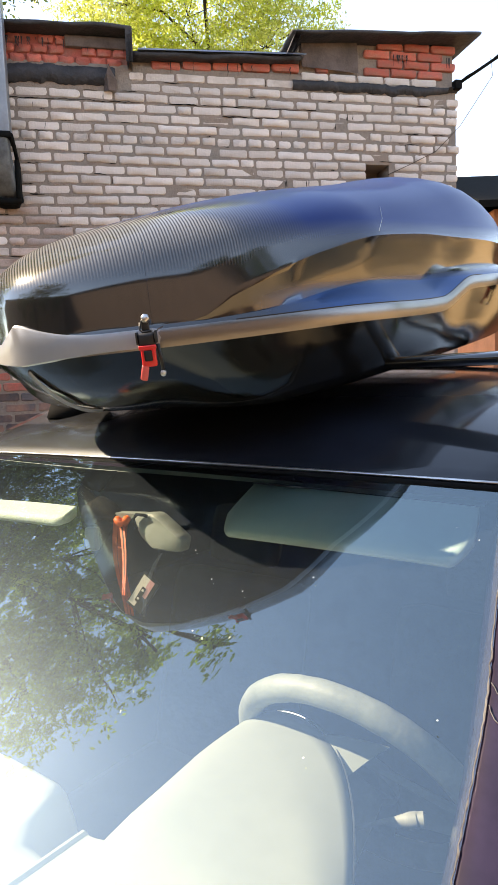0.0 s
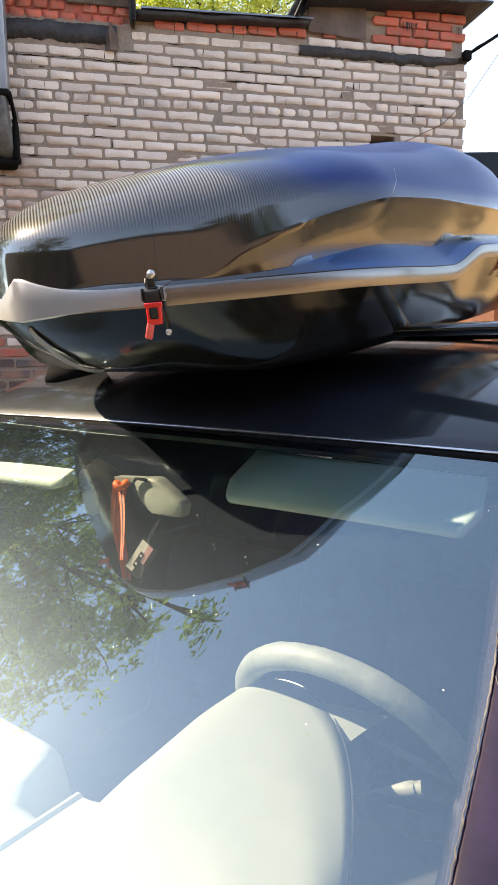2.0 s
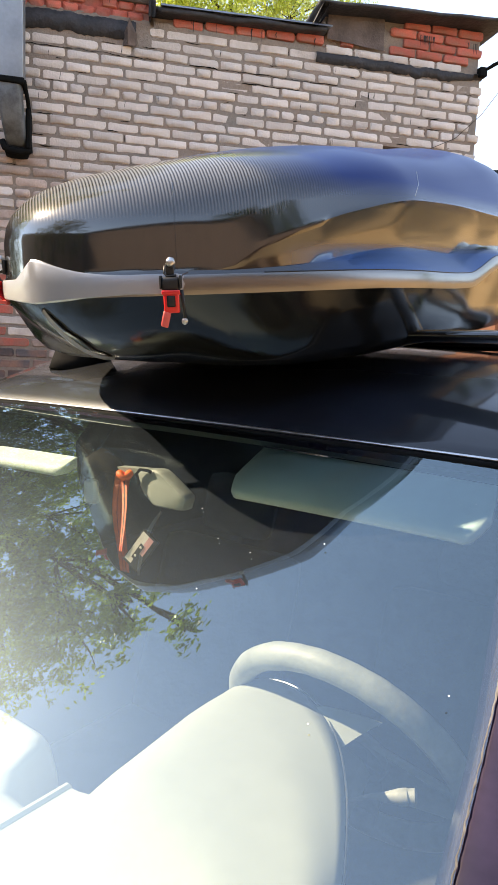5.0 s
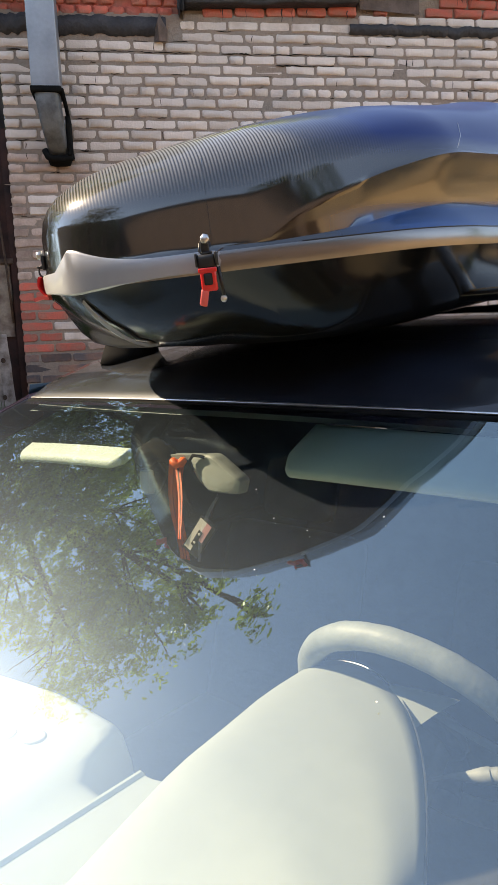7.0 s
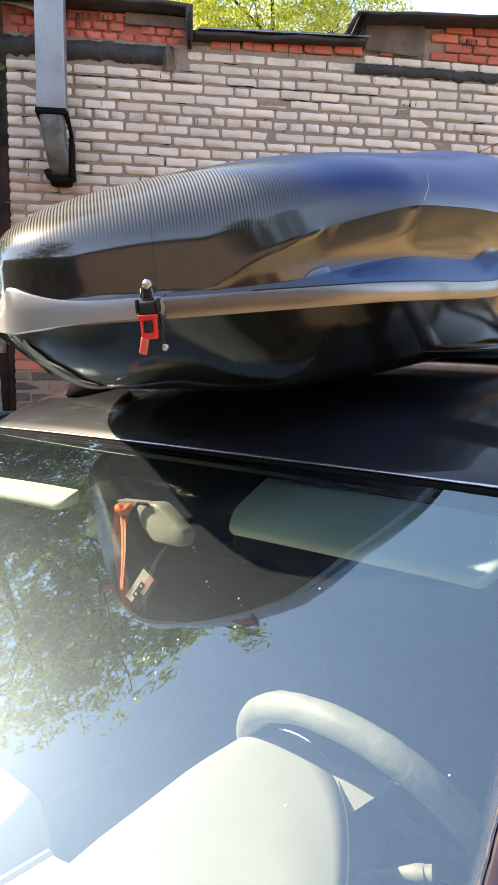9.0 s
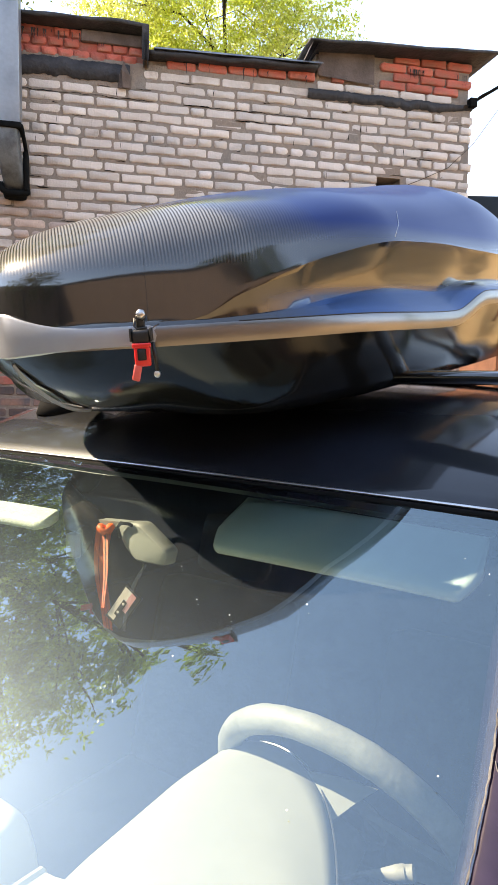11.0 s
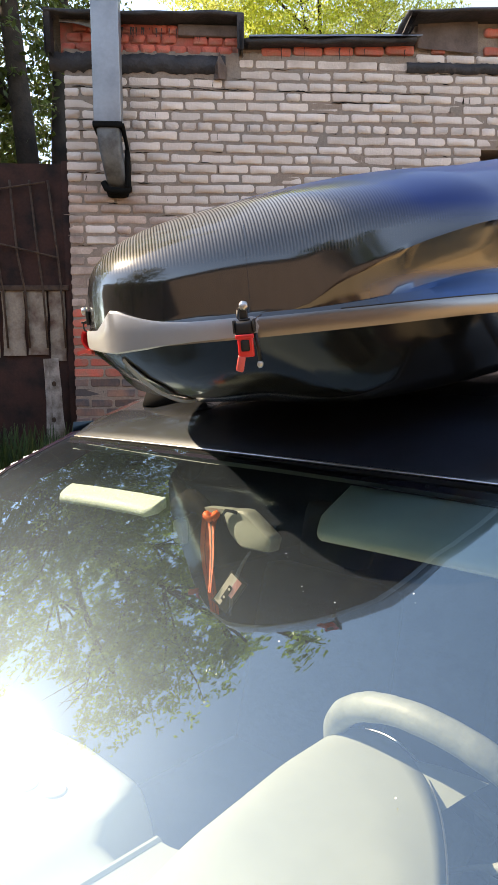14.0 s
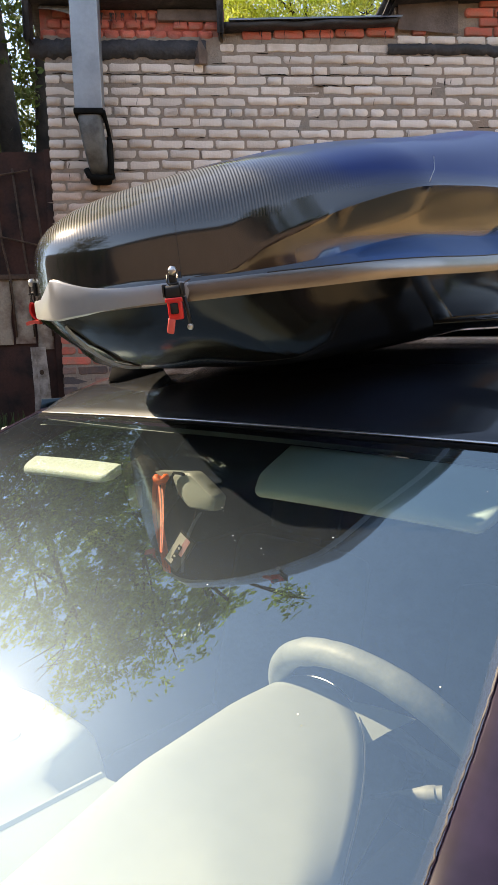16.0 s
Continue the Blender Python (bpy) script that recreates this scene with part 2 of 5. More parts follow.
M_RUSTSHEET = material("brown_painted_sheet", (0.050, 0.020, 0.015), 0.7, 0.0, var=0.3, scale=5, bump=0.3, second=(0.017, 0.010, 0.009), spec=0.2)
M_RUST = material("rusty_bar", (0.085, 0.05, 0.035), 0.8, 0.3, var=0.3, scale=20, bump=0.5)
M_OLDPAINT = material("peeling_pale_paint", (0.28, 0.225, 0.18), 0.85, var=0.3, scale=7, bump=0.8, bump_scale=25, second=(0.11, 0.055, 0.04), edge=0.54)
M_WOODGREY = material("weathered_plank", (0.58, 0.52, 0.49), 0.9, var=0.25, scale=8, bump=0.6, second=(0.2, 0.15, 0.12))
M_GROUND = material("dusty_yard", (0.36, 0.27, 0.16), 0.95, var=0.2, scale=1.2, bump=0.6, bump_scale=18, second=(0.29, 0.22, 0.135))
M_GRASS = material("grass", (0.030, 0.066, 0.017), 0.7, var=0.3, scale=3, per_piece=0.4, second=(0.06, 0.09, 0.026), trans=0.3)
M_BARK = material("bark", (0.036, 0.024, 0.017), 0.95, var=0.3, scale=9, bump=1.0, bump_scale=22)
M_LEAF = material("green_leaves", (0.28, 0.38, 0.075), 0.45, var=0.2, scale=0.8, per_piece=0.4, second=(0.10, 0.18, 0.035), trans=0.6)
# Brightened yellow leaf copy: sunlight is put into the colour.
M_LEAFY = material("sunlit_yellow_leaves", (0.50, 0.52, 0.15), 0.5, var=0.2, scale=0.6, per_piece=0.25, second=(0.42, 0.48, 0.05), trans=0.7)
M_PAINT = material("dusty_black_car_paint", (0.016, 0.020, 0.029), 0.45, 0.0, var=0.3, scale=3, coat=1.0, coat_rough=0.08, second=(0.007, 0.007, 0.007), spec=0.18)
M_PAINT.node_tree.nodes["Principled BSDF"].inputs["Specular Tint"].default_value = (0.72, 0.86, 1.0, 1)
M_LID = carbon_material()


def dust_material():
    """Half-clear greyish dust that thins out in streaks."""
    m = material("edge_dust", (0.24, 0.28, 0.34), 0.8, var=0.2, scale=14)
    n, l = m.node_tree.nodes, m.node_tree.links
    tr = n.new("ShaderNodeBsdfTransparent")
    mx = n.new("ShaderNodeMixShader")
    tc = n.new("ShaderNodeTexCoord")
    ns = n.new("ShaderNodeTexNoise")
    ns.inputs["Scale"].default_value = 18
    ns.inputs["Detail"].default_value = 4
    l.new(tc.outputs["Object"], ns.inputs["Vector"])
    mr = n.new("ShaderNodeMapRange")
    mr.inputs["From Min"].default_value = 0.3
    mr.inputs["From Max"].default_value = 0.7
    mr.inputs["To Min"].default_value = 0.04
    mr.inputs["To Max"].default_value = 0.17
    l.new(ns.outputs["Fac"], mr.inputs["Value"])
    l.new(mr.outputs["Result"], mx.inputs["Fac"])
    l.new(tr.outputs[0], mx.inputs[1])
    l.new(n["Principled BSDF"].outputs[0], mx.inputs[2])
    l.new(mx.outputs[0], n["Material Output"].inputs["Surface"])
    return m


M_DUSTBAND = dust_material()
M_GLOSS = material("glossy_black_plastic", (0.008, 0.008, 0.009), 0.12, var=0.2, scale=4, coat=1.0)
M_BASE = material("black_box_base", (0.006, 0.006, 0.0055), 0.13, var=0.2, scale=5, coat=0.0, spec=0.42)
M_RIM = material("polished_rim", (0.22, 0.21, 0.205), 0.28, 0.95, var=0.06, scale=6)
M_SILVER = material("silver_lacquered_trim", (0.35, 0.357, 0.372), 0.40, 0.45, var=0.06, scale=6, coat=0.15)
M_REDPL = material("red_plastic", (0.75, 0.02, 0.02), 0.35, var=0.08, scale=30, coat=0.2)
M_REDTAB = material("faded_red_tab", (0.72, 0.10, 0.08), 0.45, var=0.1, scale=30)
M_BLACKPL = material("black_plastic", (0.010, 0.0095, 0.0095), 0.45, var=0.2, scale=20, bump=0.1)
M_STEEL = material("bright_steel", (0.62, 0.61, 0.6), 0.28, 1.0, var=0.1, scale=40)
M_DASH = material("pale_grey_dashboard", (0.29, 0.315, 0.295), 0.7, var=0.05, scale=5, bump=0.03, bump_scale=500)
M_WHEEL = material("worn_pale_wheel_cover", (0.25, 0.275, 0.26), 0.55, var=0.12, scale=22, bump=0.15, bump_scale=60)
M_CREAM = material("pale_vinyl", (0.45, 0.54, 0.53), 0.6, var=0.06, scale=6, bump=0.03, bump_scale=250)
M_INTERIOR = material("dark_grey_cabin", (0.02, 0.02, 0.02), 0.85, var=0.2, scale=6)
M_SEAT = material("grey_seat_cloth", (0.045, 0.045, 0.043), 0.9, var=0.15, scale=12, bump=0.2)
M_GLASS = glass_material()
# Near-black glass, added to keep daylight out of the cabin.
M_DIMMED = glass_material("dimmed_glass", (0.05, 0.055, 0.05))
M_FRIT = material("black_frit_band", (0.024, 0.016, 0.034), 0.18, var=0.2, scale=10, spec=0.36)
M_SEAL = material("dried_seal_edge", (0.11, 0.104, 0.10), 0.8, var=0.4, scale=25, bump=0.5)
M_RIBBON_O = material("orange_ribbon", (0.90, 0.13, 0.012), 0.55, var=0.12, scale=40)
M_RIBBON_K = material("black_ribbon", (0.02, 0.015, 0.012), 0.6, var=0.2, scale=40)
M_LABEL = material("white_card_label", (0.72, 0.66, 0.64), 0.5, var=0.05, scale=40)
M_PINK = material("pink_card_label", (0.68, 0.33, 0.36), 0.5, var=0.05, scale=40)
M_GARAGE = material("orange_garage_render", (0.42, 0.15, 0.07), 0.9, var=0.15, scale=2, bump=0.3)
# Tones of the unseen rows, set for the brown and gold reflections.
M_BROWN = material("brown_shed_boards", (0.27, 0.195, 0.16), 0.85, var=0.2, scale=3)
M_ORANGE = material("ochre_brick_row", (0.48, 0.35, 0.205), 0.9, var=0.12, scale=0.6, second=(0.41, 0.295, 0.17))
M_DOORS = material("brown_garage_door", (0.10, 0.06, 0.04), 0.6, 0.2, var=0.2, scale=3)
# Darkened leaf copy: shade is put into the colour.
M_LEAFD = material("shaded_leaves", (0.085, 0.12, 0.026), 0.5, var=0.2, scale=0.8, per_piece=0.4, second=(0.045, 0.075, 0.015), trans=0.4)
M_VENT = material("grey_vent_plastic", (0.30, 0.31, 0.29), 0.6, var=0.15, scale=20)
M_SPECK = material("white_speck", (0.8, 0.8, 0.78), 0.7, var=0.05, scale=60)


# ---- building helpers ----
def mesh_of(bm, name, material_, smooth=True):
    me = bpy.data.meshes.new(name)
    bmesh.ops.recalc_face_normals(bm, faces=bm.faces)
    bm.to_mesh(me)
    bm.free()
    me.materials.append(material_)
    if smooth:
        for p in me.polygons:
            p.use_smooth = True
    return me


def part(name, bm, material_, parent=None, label="", smooth=True, m=None, flat_angle=None):
    ob = new(name, mesh_of(bm, name, material_, smooth))
    if flat_angle is not None:
        ob.data.set_sharp_from_angle(angle=radians(flat_angle))
    if parent is not None:
        ob.parent = parent
    if m is not None:
        ob.matrix_basis = m
    return tagged(ob, label)


def thing(name, label, category, m=None, group="", kind=""):
    ob = new(name)
    ob.empty_display_size = 0.1
    if m is not None:
        ob.matrix_basis = m
    return tagged(ob, label, category, group, kind)


def box(bm, lo, hi, bevel=0.0, m=None):
    """An upright block from corner lo to corner hi, its edges bevelled."""
    lo, hi = Vector(lo), Vector(hi)
    g = bmesh.ops.create_cube(bm, size=1.0)
    vs = g["verts"]
    for v in vs:
        v.co = Vector([lo[i] + (v.co[i] + 0.5) * (hi[i] - lo[i]) for i in range(3)])
    if bevel:
        es = list({e for v in vs for e in v.link_edges})
        r = bmesh.ops.bevel(bm, geom=es, offset=bevel, segments=2, affect="EDGES", profile=0.6)
        vs = list({v for f in r["faces"] for v in f.verts} | {v for v in vs if v.is_valid})
    if m is not None:
        bmesh.ops.transform(bm, matrix=m, verts=[v for v in vs if v.is_valid])
    return vs


def tube(bm, pts, radius, seg=8, close=False):
    """A tube along the points; radius may be a number or a list."""
    pts = [Vector(p) for p in pts]
    rings = []
    n = len(pts)
    up = Vector((0.13, 0.21, 0.97))
    for i, p in enumerate(pts):
        a = pts[(i - 1) % n] if close else pts[max(i - 1, 0)]
        b = pts[(i + 1) % n] if close else pts[min(i + 1, n - 1)]
        t = (b - a).normalized()
        s = t.cross(up)
        s = (s if s.length > 1e-4 else t.cross(Vector((1, 0, 0)))).normalized()
        u = s.cross(t)
        r = radius[i] if isinstance(radius, (list, tuple)) else radius
        rings.append([bm.verts.new(p + r * (math.cos(2 * math.pi * k / seg) * s + math.sin(2 * math.pi * k / seg) * u)) for k in range(seg)])
    for i in range(n if close else n - 1):
        a, b = rings[i], rings[(i + 1) % n]
        for k in range(seg):
            bm.faces.new((a[k], a[(k + 1) % seg], b[(k + 1) % seg], b[k]))
    if not close:
        bm.faces.new(rings[0][::-1])
        bm.faces.new(rings[-1])


def sheet(bm, rows, close_u=False):
    """Faces over a grid of points."""
    vs = [[bm.verts.new(p) for p in r] for r in rows]
    for a, b in zip(vs, vs[1:]):
        n = len(a)
        for k in range(n if close_u else n - 1):
            bm.faces.new((a[k], a[(k + 1) % n], b[(k + 1) % n], b[k]))
    return vs


def disc(bm, c, normal, r, h, seg=16, dome=0.0):
    """A short round stud with a slightly domed top."""
    nrm = Vector(normal).normalized()
    s = nrm.orthogonal().normalized()
    u = nrm.cross(s)
    c = Vector(c)
    rings = []
    for rr, hh in ((r, 0), (r, h * 0.8), (r * 0.85, h), (r * 0.4, h + dome)):
        rings.append([c + nrm * hh + rr * (math.cos(2 * math.pi * k / seg) * s + math.sin(2 * math.pi * k / seg) * u) for k in range(seg)])
    vs = sheet(bm, rings, True)
    bm.faces.new(vs[-1])
    bm.faces.new(vs[0][::-1])


def spline(points, x):
    """Smooth interpolation through (x, y) pairs."""
    if x <= points[0][0]:
        return points[0][1]
    for (x0, y0), (x1, y1) in zip(points, points[1:]):
        if x <= x1:
            s = (x - x0) / (x1 - x0)
            if len(points) <= 3:
                return y0 + (y1 - y0) * s * s * (3 - 2 * s)
            k = points.index((x0, y0))
            xa, ya = points[max(k - 1, 0)]
            xb, yb = points[min(k + 2, len(points) - 1)]
            m0, m1 = (y1 - ya) / (x1 - xa) * (x1 - x0), (yb - y0) / (xb - x0) * (x1 - x0)
            return (2 * s ** 3 - 3 * s * s + 1) * y0 + (s ** 3 - 2 * s * s + s) * m0 + (3 * s * s - 2 * s ** 3) * y1 + (s ** 3 - s * s) * m1
    return points[-1][1]


# ---- yard and building ----
def build_ground():
    bm = bmesh.new()
    xs = [-400, -120, -40, -15] + [-8 + i for i in range(21)] + [15, 25, 60, 150, 400]
    ys = [-400, -120, -40, -15] + [-8 + i for i in range(21)] + [15, 25, 60, 150, 400]
    rows = [[(x, y, 0.05 * noise.noise((x * 0.4, y * 0.4, 0)) - 0.03 if max(abs(x), abs(y)) < 13 else -0.03) for x in xs] for y in ys]
    sheet(bm, rows)
    tagged(part("ground", bm, M_GROUND), "dry tan earth yard with worn dusty patches", "ground", kind="structure")


COURSE, BRICK = 0.0845, 0.262
HEADER_Z = 3.64
rng = random.Random(7)


def brick_mesh(name, length, height, mat, seed):
    """A worn brick, its front at y = 0 with chipped, rounded edges, its body behind the wall face."""
    r = random.Random(seed)
    j = lambda a: r.uniform(-a, a)
    bm = bmesh.new()
    l, h = length / 2 + 0.003, height / 2 + 0.002
    ring = []
    for sx, sz in ((-1, -1), (1, -1), (1, 1), (-1, 1)):
        c = r.choice((0.012, 0.016, 0.022, 0.034)) * (1 if height > 0.05 else 0.6)
        d = c * r.uniform(0.5, 0.95)
        x, z = sx * l, sz * h
        corner = [(x, z - sz * d), (x - sx * c * 0.28, z - sz * d * 0.28), (x - sx * c, z)]
        side = [(sx * l * r.uniform(0.1, 0.5), z - sz * abs(j(0.005)))]
        ring += (corner + side) if sx * sz > 0 else (side + corner[::-1])
    ring = [(x + j(0.002), z + j(0.0015)) for x, z in ring]
    cave = r.uniform(-0.002, 0.003)
    rings = [[(x, 0.05, z) for x, z in ring], [(x, 0.011 + j(0.002), z) for x, z in ring],
             [(x - math.copysign(0.004, x), 0.003 + j(0.0015), z - math.copysign(0.0035, z)) for x, z in ring],
             [(x * 0.93, cave + j(0.001), z * 0.80) for x, z in ring]]
    vs = sheet(bm, rings, True)
    bm.faces.new(vs[-1])
    return mesh_of(bm, name, mat, True)


def stones(kind):
    mat = {"white": M_WHITE, "red": M_RED, "soot": M_SOOT, "stained": M_STAIN}[kind]
    return {n: [brick_mesh(f"{kind}_brick", l, 0.066 if kind in ("red", "soot") else 0.064, mat, 31 * i + len(kind)) for i in range(k)]
            for n, l, k in (("s", 0.240, 14), ("q", 0.180, 6), ("h", 0.112, 8))}


def course_layout(i):
    """Pieces of a course from left to right: (x centre, kind of length)."""
    r = random.Random(1000 + i)
    out, x = [], -1.02
    if i == 0:
        while x < 3.40:
            out.append((x + 0.067, "h"))
            x += 0.1355 + r.uniform(-0.006, 0.006)
        return out
    first = True
    while x < 3.42:
        k = "s"
        if first and i % 2:
            k = "h"
        elif r.random() < (0.16 if i > 3 else 0.08):
            k = "q"
        elif r.random() < (0.20 if i > 3 else 0.05):
            k = "h"
        l = {"s": BRICK, "q": 0.2, "h": 0.134}[k]
        if x + l > 3.44:
            k = "h"
            l = 0.134
            if x + l > 3.46:
                break
        out.append((x + l / 2, k))
        x += l + r.uniform(-0.004, 0.004)
        first = False
    return out


def top_at(x):
    """Upper limit of the white brickwork along the wall."""
    return 4.07 if x < 0.33 else 4.225 if x < 1.9 else 4.13


def in_hole(x, z):
    return 2.48 < x < 2.76 and 3.35 < z < 3.49


def brick_kind(x, z):
    if x < -0.35 and z < 2.15:
        wob = 0.12 * noise.noise((x * 3, z * 3, 4))
        if z < 1.56 + wob:
            return "soot"
        if x < -0.55 + wob * 2:
            return "red"
    if x < 0.35 and z < 3.2 and noise.noise((x * 2.1, z * 2.6, 9)) > -0.05 + 0.4 * (x + 0.3) + 0.6 * max(0, z - 2.85):
        return "stained"
    return "white"


def build_wall():
    wall = thing("wall_north", "whitish silicate brick garage wall with worn sloppy joints", "wall", pose(0, WALL_Y, 0), kind="structure")
    bm = bmesh.new()
    for lo, hi in (((-1.005, 0.006, 0), (2.49, 4.2, 4.23)), ((2.74, 0.006, 0), (3.415, 4.2, 4.23)), ((2.49, 0.006, 0), (2.74, 4.2, 3.345)),
                   ((2.49, 0.006, 3.49), (2.74, 4.2, 4.23)), ((2.49, 0.28, 3.345), (2.74, 4.2, 3.49))):
        box(bm, lo, hi)
    part("mortar_core", bm, M_MORTAR, wall, "grey brown mortar", smooth=False)
    # the gaps between bricks are slightly uneven, filled with proud smears of mortar
    bm = bmesh.new()
    r = random.Random(3)
    for _ in range(260):
        x, z = r.uniform(-1.0, 3.4), r.uniform(2.6, 4.1)
        if in_hole(x, z):
            continue
        z = HEADER_Z + (math.floor((z - HEADER_Z) / COURSE) + 0.5) * COURSE
        w, h = r.uniform(0.02, 0.09), r.uniform(0.004, 0.008)
        ring = [(x + w * math.cos(a) * r.uniform(0.7, 1.2), 0.016, z + h * math.sin(a) * r.uniform(0.7, 1.3)) for a in [k * math.pi / 4 for k in range(8)]]
        vs = [bm.verts.new(p) for p in ring]
        c = bm.verts.new((x, -0.001, z))
        for a, b in zip(vs, vs[1:] + vs[:1]):
            bm.faces.new((a, b, c))
    tagged(part("mortar_smear", bm, M_MORTAR, wall), kind="stuff")
    for x0, x1, zz in ((0.75, 2.05, HEADER_Z + 3.5 * COURSE), (-0.95, 0.5, HEADER_Z + 3.5 * COURSE), (1.2, 1.7, HEADER_Z + 2.5 * COURSE)):
        bm = bmesh.new()
        n = int((x1 - x0) / 0.03)
        tube(bm, [(x0 + (x1 - x0) * k / n, -0.001, zz + 0.010 * noise.noise((k * 0.31, zz, x0)) + r.uniform(-0.004, 0.004)) for k in range(n + 1)], [0.0015 + 0.0055 * abs(noise.noise((k * 0.23, zz, 5))) for k in range(n + 1)], 5)
        part("open_joint", bm, M_RUBBERBLACK, wall, "dark cracked joint")
    # short open cracks in the joints, some along the beds, some upright between bricks
    bm = bmesh.new()
    for _ in range(150):
        x, k = r.uniform(-0.9, 3.35), r.randrange(-12, 6)
        z = HEADER_Z + (k + 0.5) * COURSE + r.uniform(-0.006, 0.006)
        if in_hole(x, z):
            continue
        if r.random() < 0.6:
            w = r.uniform(0.03, 0.14)
            pts = [(x + w * (i / 4 - 0.5), 0.002, z + r.uniform(-0.004, 0.004)) for i in range(5)]
        else:
            pts = [(x + r.uniform(-0.004, 0.004), 0.002, z + COURSE * (0.15 + 0.7 * i / 3)) for i in range(4)]
        tube(bm, pts, [0.001] + [r.uniform(0.0015, 0.004) for _ in pts[1:-1]] + [0.001], 5)
    tagged(part("crack", bm, M_RUBBERBLACK, wall), kind="stuff")
    return wall


def lay_bricks(wall):
    """White, red and sooty bricks: the upper courses as pieces of their own, the rest joined."""
    sets = {k: stones(k) for k in ("white", "red", "soot", "stained")}
    rest = {k: ([], []) for k in sets}
    count = 0
    for i in range(-42, 9):
        zc = HEADER_Z + i * COURSE
        for n, (x, k) in enumerate(course_layout(i)):
            z = zc + 0.016 * noise.noise((x * 0.9, i * 0.35, 2.0)) + rng.uniform(-0.003, 0.003)
            if zc > top_at(x) - 0.03 or in_hole(x, zc):
                continue
            kind = brick_kind(x, zc)
            me = rng.choice(sets[kind][k])
            m = pose(x, rng.uniform(-0.005, 0.004), z, rng.uniform(-1.5, 1.5), rng.uniform(-1.3, 1.3), rng.uniform(-1, 1))
            if zc > 2.72 and count < 300 and kind in ("white", "stained"):
                ob = new("brick", me)
                ob.parent, ob.matrix_basis = wall, m
                count += 1
            else:
                vs, fs = rest[kind]
                o = len(vs)
                vs += [tuple(m @ v.co) for v in me.vertices]
                fs += [tuple(o + a for a in p.vertices) for p in me.polygons]
    for kind, (vs, fs) in rest.items():
        if vs:
            me = bpy.data.meshes.new("brickwork")
            me.from_pydata(vs, [], fs)
            me.materials.append({"white": M_WHITE, "red": M_RED, "soot": M_SOOT, "stained": M_STAIN}[kind])
            ob = new("brickwork", me)
            ob.parent = wall
            tagged(ob, {"white": "whitish bricks", "red": "bare red bricks", "soot": "soot-darkened bricks", "stained": "brown-stained bricks"}[kind], kind="stuff")
    red = sets["red"]
    white = sets["white"]
    def lay(x, z, me, y=-0.004):
        ob = new("brick", me)
        ob.parent = wall
        ob.matrix_basis = pose(x, y + rng.uniform(-0.003, 0.003), z, 0, rng.uniform(-1, 1), 0)
    for k in range(5):
        lay(0.735 + k * 0.262, 4.245 + k * 0.011, rng.choice(red["s"]))
    for row in range(3):
        for k in range(11):
            if (row * 11 + k * 7) % 5 or row == 0:
                lay(-0.97 + k * 0.128 + 0.05 * row, 4.245 + row * 0.078, rng.choice(red["h"]), 0.004)
    for k in range(5):
        lay(2.05 + k * 0.262, 4.225, rng.choice(white["s"]), 0.0)
    for row in range(4):
        for k in range(3):
            lay(2.64 + k * 0.262 + 0.13 * (row % 2) , 4.30 + row * 0.076, rng.choice(red["s"]), 0.0)
    lay(2.12, 4.30, rng.choice(red["h"]))


